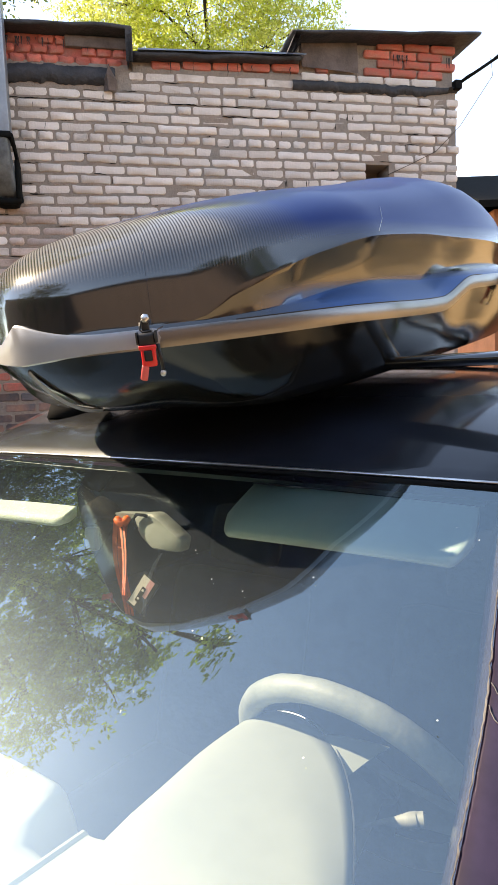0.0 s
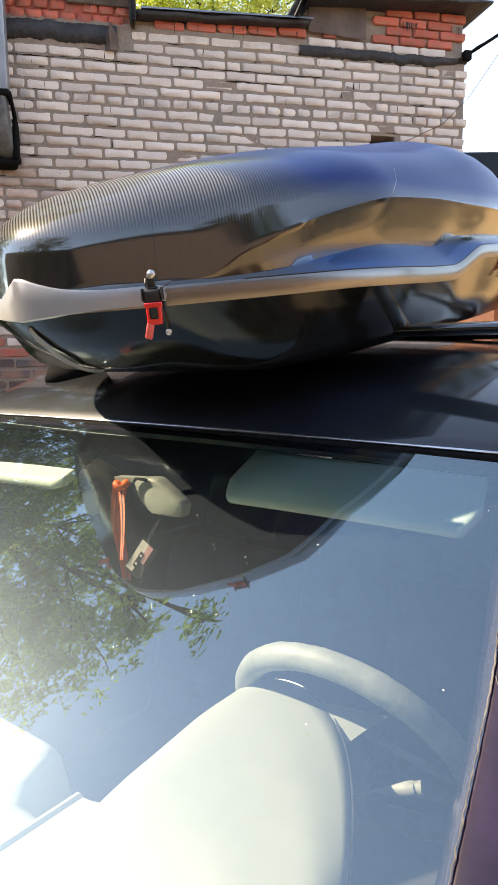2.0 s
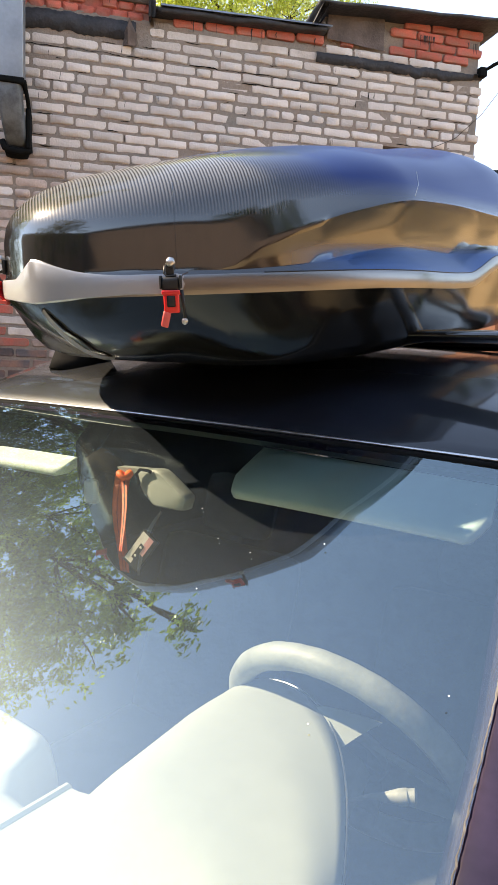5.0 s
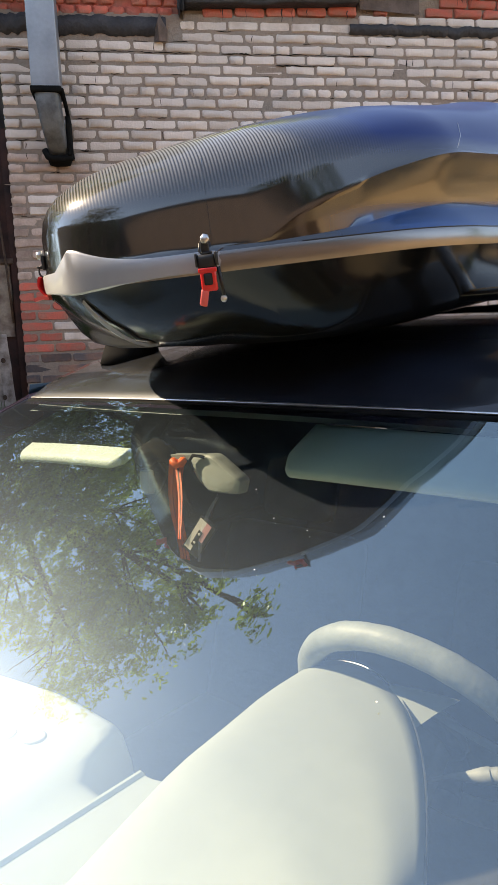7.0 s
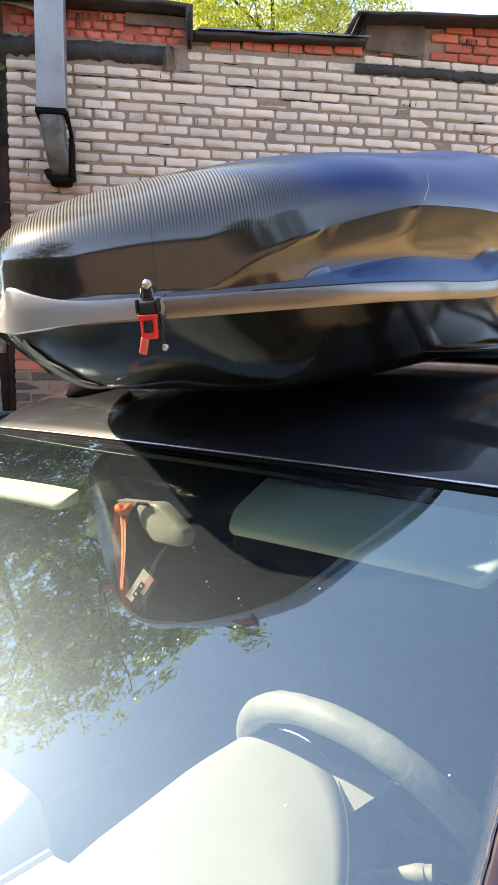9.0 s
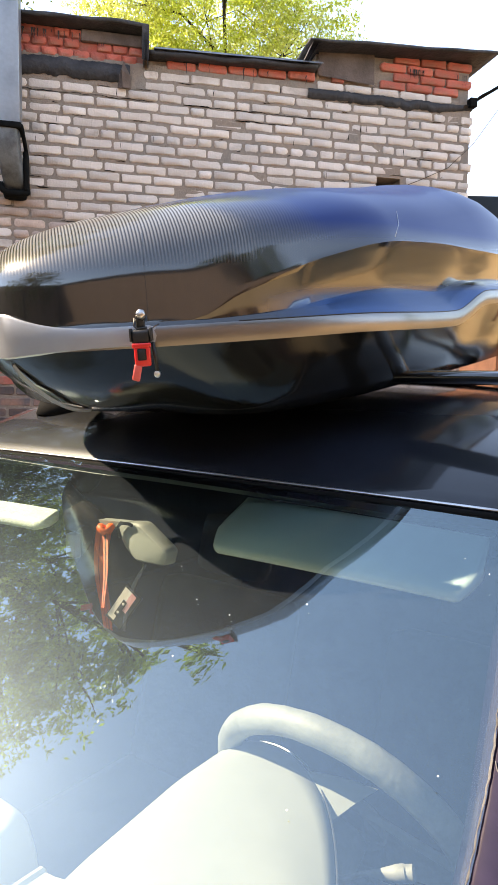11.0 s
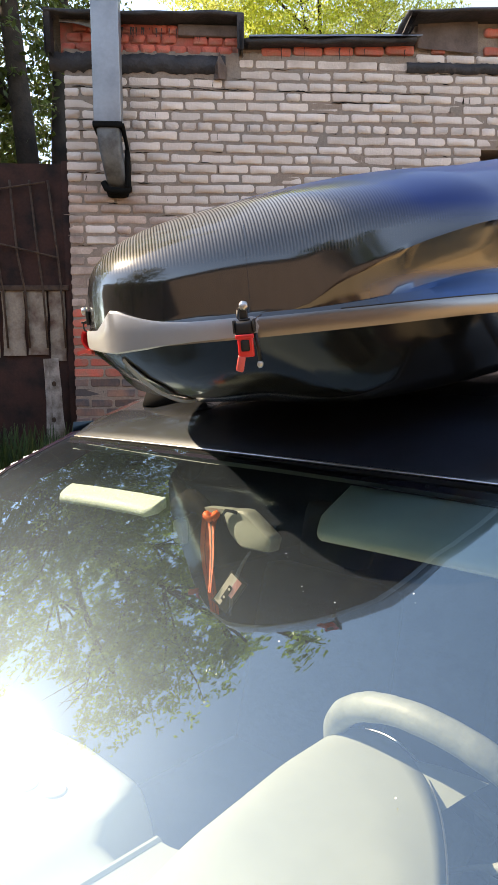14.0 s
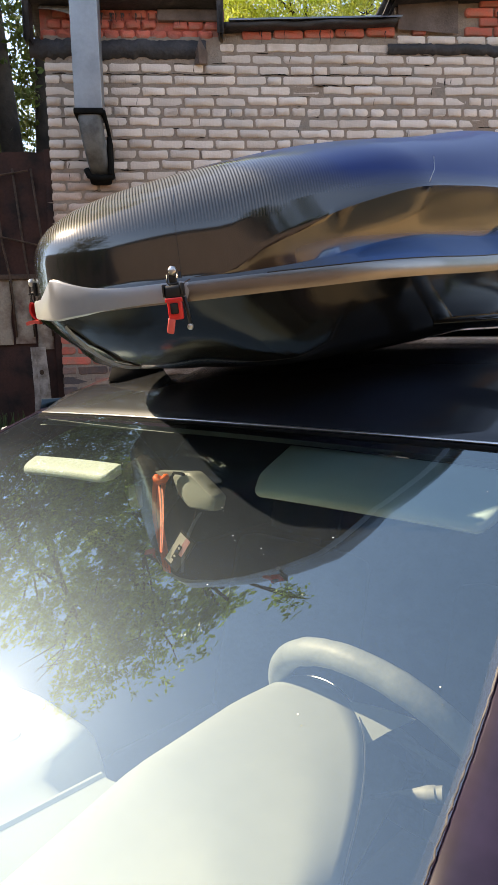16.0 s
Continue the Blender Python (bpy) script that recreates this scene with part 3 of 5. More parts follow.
def build_parapets():
    """Felted roof edges, flashings and the render patch above the white bricks."""
    para = thing("parapet_wall", "red brick parapet with brown patched render", "parapet", pose(0, WALL_Y, 0), kind="structure")
    bm = bmesh.new()
    box(bm, (0.42, 0.03, 4.231), (1.92, 0.35, 4.30))
    box(bm, (1.92, 0.03, 4.231), (3.40, 0.35, 4.58))
    part("core", bm, M_MORTAR, para, smooth=False)
    bm = bmesh.new()
    box(bm, (-1.03, 0.022, 4.20), (0.415, 0.35, 4.438))
    part("red_core", bm, M_RED, para, "rough red brick body", smooth=False)
    bm = bmesh.new()
    rows = []
    for k in range(9):
        x = 1.93 + 0.52 * k / 8
        rows.append([(x, -0.012 - 0.008 * noise.noise((x * 6, z * 6, 1)), z) for z in (4.30 - 0.03 * k / 8, 4.37, 4.45, 4.54)])
    sheet(bm, rows)
    part("render_patch", bm, M_RENDERC, para, "brown crumbling render")
    bm = bmesh.new()
    box(bm, (-0.08, -0.02, 4.345), (0.42, 0.03, 4.435), 0.01)
    part("render_patch", bm, M_RENDERC, para, "stained brown render")
    bm = bmesh.new()
    sheet(bm, [[(x, -0.03 - 0.05 * t + 0.01 * math.sin(9 * x), 4.44 - t * (0.05 + 0.11 * max(0.0, math.sin(2.6 * (x + 1.02)) ** 2))) for t in (0, 0.35, 0.7, 1)] for x in [-1.02 + 0.04 * k for k in range(13)]])
    part("torn_sheet", bm, M_OLDPAINT, para, "pale torn felt lining")

    def felt(name, label, lo, hi, tilt=0.0, sag=0.02, drop=0.05, seed=1):
        """A roof edge: a slab with a ragged folded felt front."""
        t = thing(name, label, "roof edge", pose(0, WALL_Y, 0), kind="structure")
        x0, y0, z0 = lo
        x1, y1, z1 = hi
        bm = bmesh.new()
        rows = []
        n = max(6, int((x1 - x0) / 0.07))
        for k in range(n + 1):
            s = k / n
            x = x0 + (x1 - x0) * s
            dz = tilt * s + sag * 0.5 * noise.noise((x * 2.3, seed, 0))
            d = drop * (1 + 0.5 * noise.noise((x * 4.1, seed, 3)))
            y = y0 + 0.02 * noise.noise((x * 3.3, seed, 7))
            rows.append([(x, y1, z1 + dz), (x, y + 0.05, z1 + dz + 0.004), (x, y + 0.012, z1 + dz - 0.006), (x, y, z1 + dz - 0.02), (x, y + 0.004, z1 + dz - d),
                         (x, y + 0.02, z1 + dz - d - 0.004), (x, y + 0.03, z0 + dz), (x, y1, z0 + dz)])
        vs = sheet(bm, rows)
        bm.faces.new(vs[0])
        bm.faces.new(vs[-1][::-1])
        part("felt", bm, M_BITUMEN, t)
        return t

    a = felt("roof_edge", "sagging black roofing felt over the low parapet", (-1.13, -0.15, 4.43), (0.45, 1.2, 4.468), 0.02, 0.03, 0.035, 1)
    bm = bmesh.new()
    rows = [[(0.455 + 0.015 * math.sin(9 * y), y, z) for z in (4.465, 4.40, 4.32, 4.24, 4.19)] for y in (-0.155, -0.11, -0.05, 0.02)]
    sheet(bm, rows)
    rows = [[(0.42, y, z) for z in (4.465, 4.40, 4.32, 4.24, 4.20)] for y in (-0.15, -0.11, -0.05, 0.02)]
    sheet(bm, rows)
    rows = [[(x, -0.155 + 0.01 * k, z) for k, z in enumerate((4.465, 4.40, 4.32, 4.24, 4.21))] for x in (0.40, 0.43, 0.455)]
    sheet(bm, rows)
    part("hanging_flap", bm, M_BITUMEN, a)
    bm = bmesh.new()
    for x in (-1.13, -1.08):
        sheet(bm, [[(x, y, z) for z in (4.47, 4.38, 4.27, 4.14)] for y in (-0.15, -0.08, 0.0)])
    sheet(bm, [[(x, -0.15 + 0.03 * k, z) for k, z in enumerate((4.47, 4.38, 4.27, 4.17))] for x in (-1.13, -1.08)])
    part("hanging_flap", bm, M_BITUMEN, a)
    b = felt("roof_edge", "thin black felt edge with a tin drip along the middle", (0.44, -0.10, 4.268), (1.90, 1.2, 4.312), 0.05, 0.01, 0.042, 5)
    bm = bmesh.new()
    sheet(bm, [[(x, y, z + 0.045 * (x - 0.44) / 1.46 + 0.006) for y, z in ((0.3, 4.318), (-0.09, 4.316), (-0.115, 4.314), (-0.117, 4.300))] for x in (0.50, 0.9, 1.3, 1.6, 1.94)])
    part("tin_drip", bm, M_TIN, b, "grey tin drip edge")
    c = felt("roof_edge", "broad black felted roof slab over red bricks", (1.80, -0.20, 4.490), (3.56, 1.2, 4.522), 0.095, 0.015, 0.03, 9)
    bm = bmesh.new()
    sheet(bm, [[(1.85 - 0.09 * k / 4 + 0.01 * math.sin(11 * y), y, 4.525 - 0.19 * k / 4) for k in range(5)] for y in (-0.195, -0.13, -0.07, -0.01)])
    sheet(bm, [[(1.89 - 0.09 * k / 4, y, 4.515 - 0.18 * k / 4) for k in range(5)] for y in (-0.19, -0.13, -0.07, -0.01)])
    part("hanging_flap", bm, M_BITUMEN, c)
    for name, x0, x1, z0, z1, seed in (("flashing", -1.12, 0.31, 4.055, 4.205, 2), ("flashing", 1.84, 3.43, 4.105, 4.195, 4)):
        f = thing(name, "black tar flashing with drips across the brickwork", "flashing", pose(0, WALL_Y, 0), kind="structure")
        bm = bmesh.new()
        rows = []
        for k in range(65):
            k = k / 2
            x = x0 + (x1 - x0) * k / 32
            e = 0.03 * noise.noise((x * 7, seed, 1)) + 0.025 * noise.noise((x * 23, seed, 2))
            taper = 0.045 * max(0, 1 - abs(k - 32) / 8) if seed == 4 else 0
            rows.append([(x, 0.02, z0 + e + taper), (x, -0.008, z0 + 0.004 + e + taper), (x, -0.022 - 0.3 * abs(e), (z0 + z1) / 2 + taper + e), (x, -0.020 - 0.4 * e, z1 - 0.012 + 0.5 * e), (x, 0.02, z1 + 0.3 * e)])
        sheet(bm, rows)
        part("tar_strip", bm, M_BITUMEN, f)
    f = thing("flashing_fold", "folded black tin end piece of the flashing", "flashing", pose(0.27, WALL_Y, 4.10), kind="structure")
    bm = bmesh.new()
    p = [bm.verts.new(v) for v in ((-0.055, 0.0, 0.0), (-0.03, -0.10, 0.02), (0.05, -0.02, 0.0), (-0.06, 0.0, -0.09), (-0.02, -0.06, -0.10), (0.045, -0.01, -0.085), (-0.01, -0.01, 0.13))]
    for q in ((0, 1, 4, 3), (1, 2, 5, 4), (0, 6, 1), (1, 6, 2), (3, 4, 5)):
        bm.faces.new([p[i] for i in q])
    part("tin_fold", bm, M_RENDERC, f, smooth=False)


def build_drips():
    """Tar drips hanging over the red bricks and the flashings."""
    t = thing("tar_drips", "black tar drips over the red bricks", "tar", pose(0, WALL_Y, 0), kind="structure")
    r = random.Random(14)
    bm = bmesh.new()
    for x0, x1, z1, n in ((-0.55, 0.40, 4.40, 30), (2.65, 3.38, 4.45, 16), (0.7, 1.9, 4.285, 8)):
        for _ in range(n):
            x, w, h = r.uniform(x0, x1), r.uniform(0.002, 0.007), r.uniform(0.02, 0.11)
            rows = [[(x - w * (1 - s * 0.7) + 0.004 * math.sin(9 * s + x), -0.012, z1 - h * s), (x + 0.004 * math.sin(9 * s + x), -0.016, z1 - h * s), (x + w * (1 - s * 0.7) + 0.004 * math.sin(9 * s + x), -0.012, z1 - h * s)] for s in (0, 0.33, 0.66, 1)]
            sheet(bm, rows)
    tagged(part("drip", bm, M_BITUMEN, t), kind="stuff")


def build_duct():
    d = thing("ventilation_duct", "grey galvanised square duct bending into the wall", "duct", pose(-0.63, WALL_Y, 0))
    bm = bmesh.new()
    box(bm, (-0.105, -0.36, 3.52), (0.105, -0.15, 6.6), 0.008)
    part("shaft", bm, M_TIN, d)
    bm = bmesh.new()
    rows = []
    for k in range(15):
        a = k / 14 * radians(84)
        y = -0.255 + 0.26 * (1 - math.cos(a))
        z = 3.52 - 0.34 * math.sin(a)
        hw = 0.095 - 0.018 * math.sin(a)
        ring = []
        for q in range(20):
            b = 2 * math.pi * q / 20
            sq = lambda v: math.copysign(abs(v) ** 0.45, v)
            o = 0.10 * sq(math.sin(b)) + 0.012 * math.sin(a) * max(0, -math.sin(b))
            ring.append((0.035 * math.sin(a) ** 1.5 + hw * sq(math.cos(b)), y + math.cos(a) * o, z + math.sin(a) * o))
        rows.append(ring)
    sheet(bm, rows, True)
    part("elbow", bm, M_DULL, d, "tarred elbow, darkened further for its shaded underside", flat_angle=50)
    bm = bmesh.new()
    box(bm, (-0.115, -0.372, 3.50), (0.115, -0.138, 3.545), 0.012)
    tube(bm, [(0.115, -0.36, 3.52), (0.125, -0.2, 3.44), (0.13, -0.05, 3.36)], 0.016, 6)
    part("clamp_band", bm, M_RUBBERBLACK, d, "black rubber band")
    bm = bmesh.new()
    tube(bm, [(-0.070, -0.13, 3.15) if k == 0 else (0.10 * math.sin(k * 0.42 - 1.35) + 0.035, -0.14 + 0.02 * k / 7, 3.075 + 0.02 * abs(k - 3.5) / 3.5 + 0.004 * (k % 2)) for k in range(8)], 0.026, 7)
    box(bm, (-0.060, -0.10, 3.05), (0.125, 0.03, 3.17), 0.046)
    box(bm, (0.105, -0.16, 3.10), (0.140, 0.02, 3.40), 0.014)
    part("wall_collar", bm, M_RUBBERBLACK, d, "black tarred collar")


def build_fence():
    f = thing("gate", "old brown sheet metal gate with rusty bars", "gate", pose(0, WALL_Y + 0.06, 0))
    bm = bmesh.new()
    rows = [[(x, 0.006 * math.sin(x * 21) + 0.01 * noise.noise((x * 3, z, 2)), z) for z in (2.34, 2.7, 3.0, 3.34)] for x in [-3.3 + 0.065 * k for k in range(36)]]
    sheet(bm, rows)
    box(bm, (-3.3, 0.012, 2.34), (-1.04, 0.03, 3.34))
    part("upper_sheet", bm, M_RUSTSHEET, f)
    # added behind the boards so no sky shines through their gaps
    bm = bmesh.new()
    box(bm, (-3.3, 0.020, 1.80), (-1.066, 0.034, 2.30))
    part("backing_sheet", bm, M_RUSTSHEET, f, smooth=False)
    r = random.Random(8)
    x = -1.07
    while x > -3.2:
        w = r.uniform(0.13, 0.20)
        bm = bmesh.new()
        front = []
        for k in range(13):
            z = 1.77 + 0.55 * k / 12 - (0.06 * r.random() if k == 0 else 0)
            a, c = x - w + 0.012 * noise.noise((z * 7, x, 2)), x - 0.012 + 0.012 * noise.noise((z * 6, x, 8))
            front.append([(a, 0.012, z), (a + 0.006, -0.006, z), ((a + c) / 2, -0.010 + 0.006 * noise.noise((z * 5, x, 4)), z), (c - 0.006, -0.006, z), (c, 0.012, z)])
        sheet(bm, front)
        part("board", bm, M_OLDPAINT, f, "pale board with peeling paint")
        x -= w + r.uniform(0.004, 0.022)
    bm = bmesh.new()
    box(bm, (-3.3, 0.016, 0.05), (-1.055, 0.032, 1.80), 0.004)
    part("lower_sheet", bm, M_RUSTSHEET, f)
    bm = bmesh.new()
    box(bm, (-3.3, -0.03, 2.30), (-1.04, 0.02, 2.345), 0.006)
    part("rail", bm, M_RUST, f)
    bm = bmesh.new()
    box(bm, (-1.065, -0.02, 0.0), (-1.01, 0.05, 3.36), 0.004)
    part("post", bm, M_RUSTSHEET, f)
    for k, (xa, xb) in enumerate(((-1.12, -1.10), (-1.28, -1.25), (-1.45, -1.40), (-1.62, -1.58), (-1.85, -1.80), (-2.1, -2.05), (-2.4, -2.36))):
        bm = bmesh.new()
        tube(bm, [(xa - 0.06 + 0.01 * k % 0.03, -0.03, 3.2), (xa, -0.035, 2.6), (xb, -0.035, 2.3), (xb + 0.02, -0.03, 1.82)], 0.009, 6)
        part("bar", bm, M_RUST, f)
    bm = bmesh.new()
    tube(bm, [(-2.6, -0.045, 3.0), (-1.6, -0.045, 3.12), (-1.2, -0.045, 3.18)], 0.008, 6)
    part("bar", bm, M_RUST, f)
    bm = bmesh.new()
    tube(bm, [(-2.2, -0.045, 2.82), (-1.5, -0.045, 2.66), (-1.12, -0.045, 2.57)], 0.008, 6)
    part("bar", bm, M_RUST, f)
    for x0, w, top, lean, bow, lab in ((-1.115, 0.125, 1.73, -0.035, 0.01, "weathered grey plank with knot holes leaning at the gate"), (-1.25, 0.075, 1.72, 0.03, 0.03, "narrow pale split board leaning at the gate")):
        p = thing("plank", lab, "plank", pose(x0, WALL_Y - 0.09, 0, 1.5, lean * 57, 0), "planks by the gate")
        bm = bmesh.new()
        rows = []
        for k in range(15):
            z = top * k / 14
            o = bow * math.sin(3.5 * k / 14)
            half = w / 2 * (1 - (0.45 * max(0, k - 10) / 4 if bow > 0.02 else 0))
            rows.append([(o - half - 0.012 * noise.noise((z * 6, x0, 1)), 0, z), (o - half * 0.3, -0.004, z), (o + half * 0.3, -0.004, z), (o + half + 0.012 * noise.noise((z * 5, x0, 5)), 0, z)])
        sheet(bm, rows)
        bmesh.ops.solidify(bm, geom=list(bm.faces), thickness=0.025)
        part("board", bm, M_WOODGREY, p, smooth=False)
        for kx, kz in ((0.01, 1.52), (-0.015, 1.22)) if w > 0.1 else ():
            bm = bmesh.new()
            tube(bm, [(kx + 0.014 * math.cos(a), -0.006, kz + 0.018 * math.sin(a)) for a in [j * math.pi / 5 for j in range(10)]], 0.005, 5, True)
            disc(bm, (kx, -0.001, kz), (0, -1, 0), 0.014, 0.005, 10)
            part("knot", bm, M_RUST, p, "dark knot hole")


def blades(name, label, cx, cy, rx, ry, n, hmin, hmax, seed):
    """Tall weeds: many bent blades in one mesh."""
    r = random.Random(seed)
    vs, fs = [], []
    for _ in range(n):
        x, y = cx + r.uniform(-rx, rx), cy + r.uniform(-ry, ry)
        h, a, b = r.uniform(hmin, hmax), r.uniform(0, 6.28), r.uniform(0.05, 0.35)
        w = r.uniform(0.010, 0.045)
        dx, dy = math.cos(a), math.sin(a)
        o = len(vs)
        for s in (0, 0.4, 0.75, 1.0):
            ox, oy, z = x + dx * b * h * s * s, y + dy * b * h * s * s, h * s * (1 - 0.15 * s * b)
            ww = w * (1 - s * 0.95)
            vs += [(ox - dy * ww, oy + dx * ww, z), (ox + dy * ww, oy - dx * ww, z)]
        fs += [(o + 2 * k, o + 2 * k + 1, o + 2 * k + 3, o + 2 * k + 2) for k in range(3)]
    me = bpy.data.meshes.new(name)
    me.from_pydata(vs, [], fs)
    me.materials.append(M_GRASS)
    return tagged(new(name, me), label, "grass", kind="stuff")


def tree(label, base, lean, height, r0, blobs, leaves, mat, size, seed, gap=0.0):
    """A tapered trunk with limbs that reach into the clumps of the crown, and leaves in drooping sprays."""
    r = random.Random(seed)
    t = thing("tree", label, "tree", pose(*base))
    bm = bmesh.new()
    trunk = [Vector((lean[0] * s * s + 0.12 * math.sin(4 * s + seed), lean[1] * s * s, height * s)) for s in [k / 10 for k in range(11)]]
    tube(bm, trunk, [r0 * (1.25 if k == 0 else 1) * (1 - 0.075 * k) for k in range(11)], 10)
    for c, rad in blobs:
        c = Vector(c)
        k = min(range(3, 11), key=lambda i: abs(trunk[i].z - (c.z - rad * 1.1)))
        a = trunk[k]
        mid = a.lerp(c, 0.5) + Vector((r.uniform(-0.3, 0.3), r.uniform(-0.3, 0.3), 0.3))
        tube(bm, [a, mid, c], [r0 * 0.42, r0 * 0.25, r0 * 0.08], 6)
        for _ in range(5):
            e = c + Vector((r.gauss(0, 1), r.gauss(0, 1), r.gauss(0, 1))).normalized() * rad * 0.9
            tube(bm, [mid.lerp(c, 0.6), c.lerp(e, 0.5) + Vector((0, 0, 0.15)), e], [r0 * 0.14, r0 * 0.08, r0 * 0.02], 4)
    part("trunk", bm, M_BARK, t)
    g = np.random.default_rng(seed)
    total = sum(rad ** 2 for _, rad in blobs)
    V, n = [], 0
    for c, rad in blobs:
        k = int(leaves * rad ** 2 / total)
        sprays = max(8, k // 22)
        d = g.normal(size=(sprays, 3))
        d /= np.linalg.norm(d, axis=1)[:, None]
        sc = np.array(c) + d * (rad * g.uniform(0.25, 1.08, (sprays, 1)) ** 0.7)
        who = g.integers(0, sprays, k)
        along = g.uniform(0, 1, (k, 1))
        p = sc[who] + np.c_[g.normal(0, 0.09, k), g.normal(0, 0.09, k), np.zeros(k)] + d[who] * along * 0.25 * rad * 0.4 + np.c_[np.zeros(k), np.zeros(k), -0.35 * along[:, 0] * size * 5]
        a = g.normal(size=(k, 3))
        a /= np.linalg.norm(a, axis=1)[:, None]
        b = np.cross(a, g.normal(size=(k, 3)))
        b /= np.linalg.norm(b, axis=1)[:, None]
        s = size * g.uniform(0.6, 1.3, (k, 1))
        if gap:
            w = p + np.array(base) - np.array((0.3, 0.7, 1.4))
            sd = np.array(SUN_DIR)
            clear = np.linalg.norm(w - (w @ sd)[:, None] * sd, axis=1) > gap
            p, a, b, s = p[clear], a[clear], b[clear], s[clear]
            k = len(p)
        V.append(np.stack([p - a * s, p + b * s * 0.42, p + a * s, p - b * s * 0.42], 1).reshape(-1, 3))
        n += k
    V = np.concatenate(V)
    me = bpy.data.meshes.new("crown")
    me.vertices.add(len(V))
    me.vertices.foreach_set("co", V.ravel())
    me.loops.add(4 * n)
    me.loops.foreach_set("vertex_index", np.arange(4 * n))
    me.polygons.add(n)
    me.polygons.foreach_set("loop_start", np.arange(0, 4 * n, 4))
    me.update(calc_edges=True)
    me.materials.append(mat)
    ob = new("crown", me)
    ob.parent = t
    return t


def build_far_garage():
    g = thing("garage", "low orange rendered garage with a dark roof behind the wall", "garage", pose(6.2, 9.6, 0, 0, 0, -12))
    bm = bmesh.new()
    box(bm, (0, 0, 0), (7, 6, 4.05))
    part("wall", bm, M_GARAGE, g, smooth=False)
    bm = bmesh.new()
    rows = [[(x, y, z) for y, z in ((-0.3, 4.02), (-0.32, 4.12), (2.0, 5.1), (6.4, 4.2), (6.4, 4.05))] for x in (-0.35, 7.3)]
    vs = sheet(bm, rows)
    bm.faces.new(vs[0])
    bm.faces.new(vs[1][::-1])
    part("roof", bm, M_RUBBERBLACK, g, smooth=False)


def build_reflected_rows():
    """Unseen rows of sheds and brick garages across the yard, added for the gloss of the car and the box to reflect."""
    g = thing("garage", "unseen row of tall dark brown sheds added for reflections", "garage", pose(-34, -7.8, 0, 0, 0, 0))
    bm = bmesh.new()
    box(bm, (0, -6, 0), (60, 0, 4.9))
    # unseen wing, added to darken what the box's nose reflects
    box(bm, (17.5, 0.0, 0), (23.0, 16.0, 4.9))
    part("wall", bm, M_BROWN, g, smooth=False)
    bm = bmesh.new()
    box(bm, (-0.3, -6.3, 4.90), (60.3, 0.3, 5.06), 0.02)
    box(bm, (17.2, 0.31, 4.90), (23.3, 16.3, 5.06), 0.02)
    part("roof", bm, M_BITUMEN, g, smooth=False)
    for k in range(15):
        bm = bmesh.new()
        box(bm, (0.6 + 3.7 * k, 0.003, 0.05), (3.1 + 3.7 * k, 0.06, 2.15), 0.01)
        part("door", bm, M_DOORS, g, smooth=False)

    g = thing("garage", "unseen ochre garage wall added for gold reflections", "garage", pose(9.5, 8.0, 0, 0, 0, -92))
    bm = bmesh.new()
    box(bm, (0, 0, 0), (22, 6, 2.9))
    part("wall", bm, M_ORANGE, g, smooth=False)
    bm = bmesh.new()
    box(bm, (-0.3, -0.3, 2.90), (22.3, 6.3, 3.05), 0.02)
    part("roof", bm, M_BITUMEN, g, smooth=False)


def build_wire():
    w = thing("overhead_cable", "twisted black cable fixed to the wall corner", "cable")
    bm = bmesh.new()
    a, b = Vector((3.42, WALL_Y - 0.03, 4.22)), Vector((6.3, 5.0, 6.3))
    tube(bm, [a.lerp(b, s) - Vector((0, 0, 0.35 * s * (1 - s))) for s in [k / 16 for k in range(17)]], 0.014, 6)
    tube(bm, [a.lerp(b, s) - Vector((0, 0.02, 0.30 * s * (1 - s) - 0.01 * math.sin(60 * s))) for s in [k / 40 for k in range(13)]], 0.009, 5)
    part("cable", bm, M_RUBBERBLACK, w)
    bm = bmesh.new()
    box(bm, (3.38, WALL_Y - 0.06, 4.17), (3.45, WALL_Y + 0.01, 4.25), 0.008)
    part("clamp", bm, M_RUBBERBLACK, w)
    bm = bmesh.new()
    c = a.lerp(b, 0.10)
    tube(bm, [c, c + Vector((0.02, 0, -0.15)), Vector((3.44, WALL_Y - 0.03, 3.85)), Vector((3.2, WALL_Y - 0.02, 3.62)), Vector((2.95, WALL_Y - 0.015, 3.50)), Vector((2.72, WALL_Y - 0.01, 3.40))], 0.003, 4)
    part("thin_wire", bm, M_RUST, w)


# ---- the car ----
def glass_z(x, y):
    """Height of the windscreen's outer face over the car frame."""
    return math.tan(radians(23)) * y - 0.2 * y * y - x * x * (0.025 + 0.42 * min(abs(y), 0.3)) - 0.04 * x * min(1.0, abs(y) / 0.15)


def cabin_z(x, y):
    """Reference height for the things that hang under the glass."""
    return math.tan(radians(25)) * y - x * x * (0.025 + 0.42 * min(abs(y), 0.3))


def glass_half(y):
    return 0.605 + 0.20 * abs(y) - 0.085 * max(0.0, abs(y) - 0.24)


def roof_z(x, y):
    c = 0.025 + 0.055 * min(1.0, max(y, 0) / 0.15)
    z = 0.150 * (1 - math.exp(-max(y, 0) / 0.20)) - c * x * x
    if y > 1.0:
        z -= 0.16 * (y - 1.0) ** 2
    return z


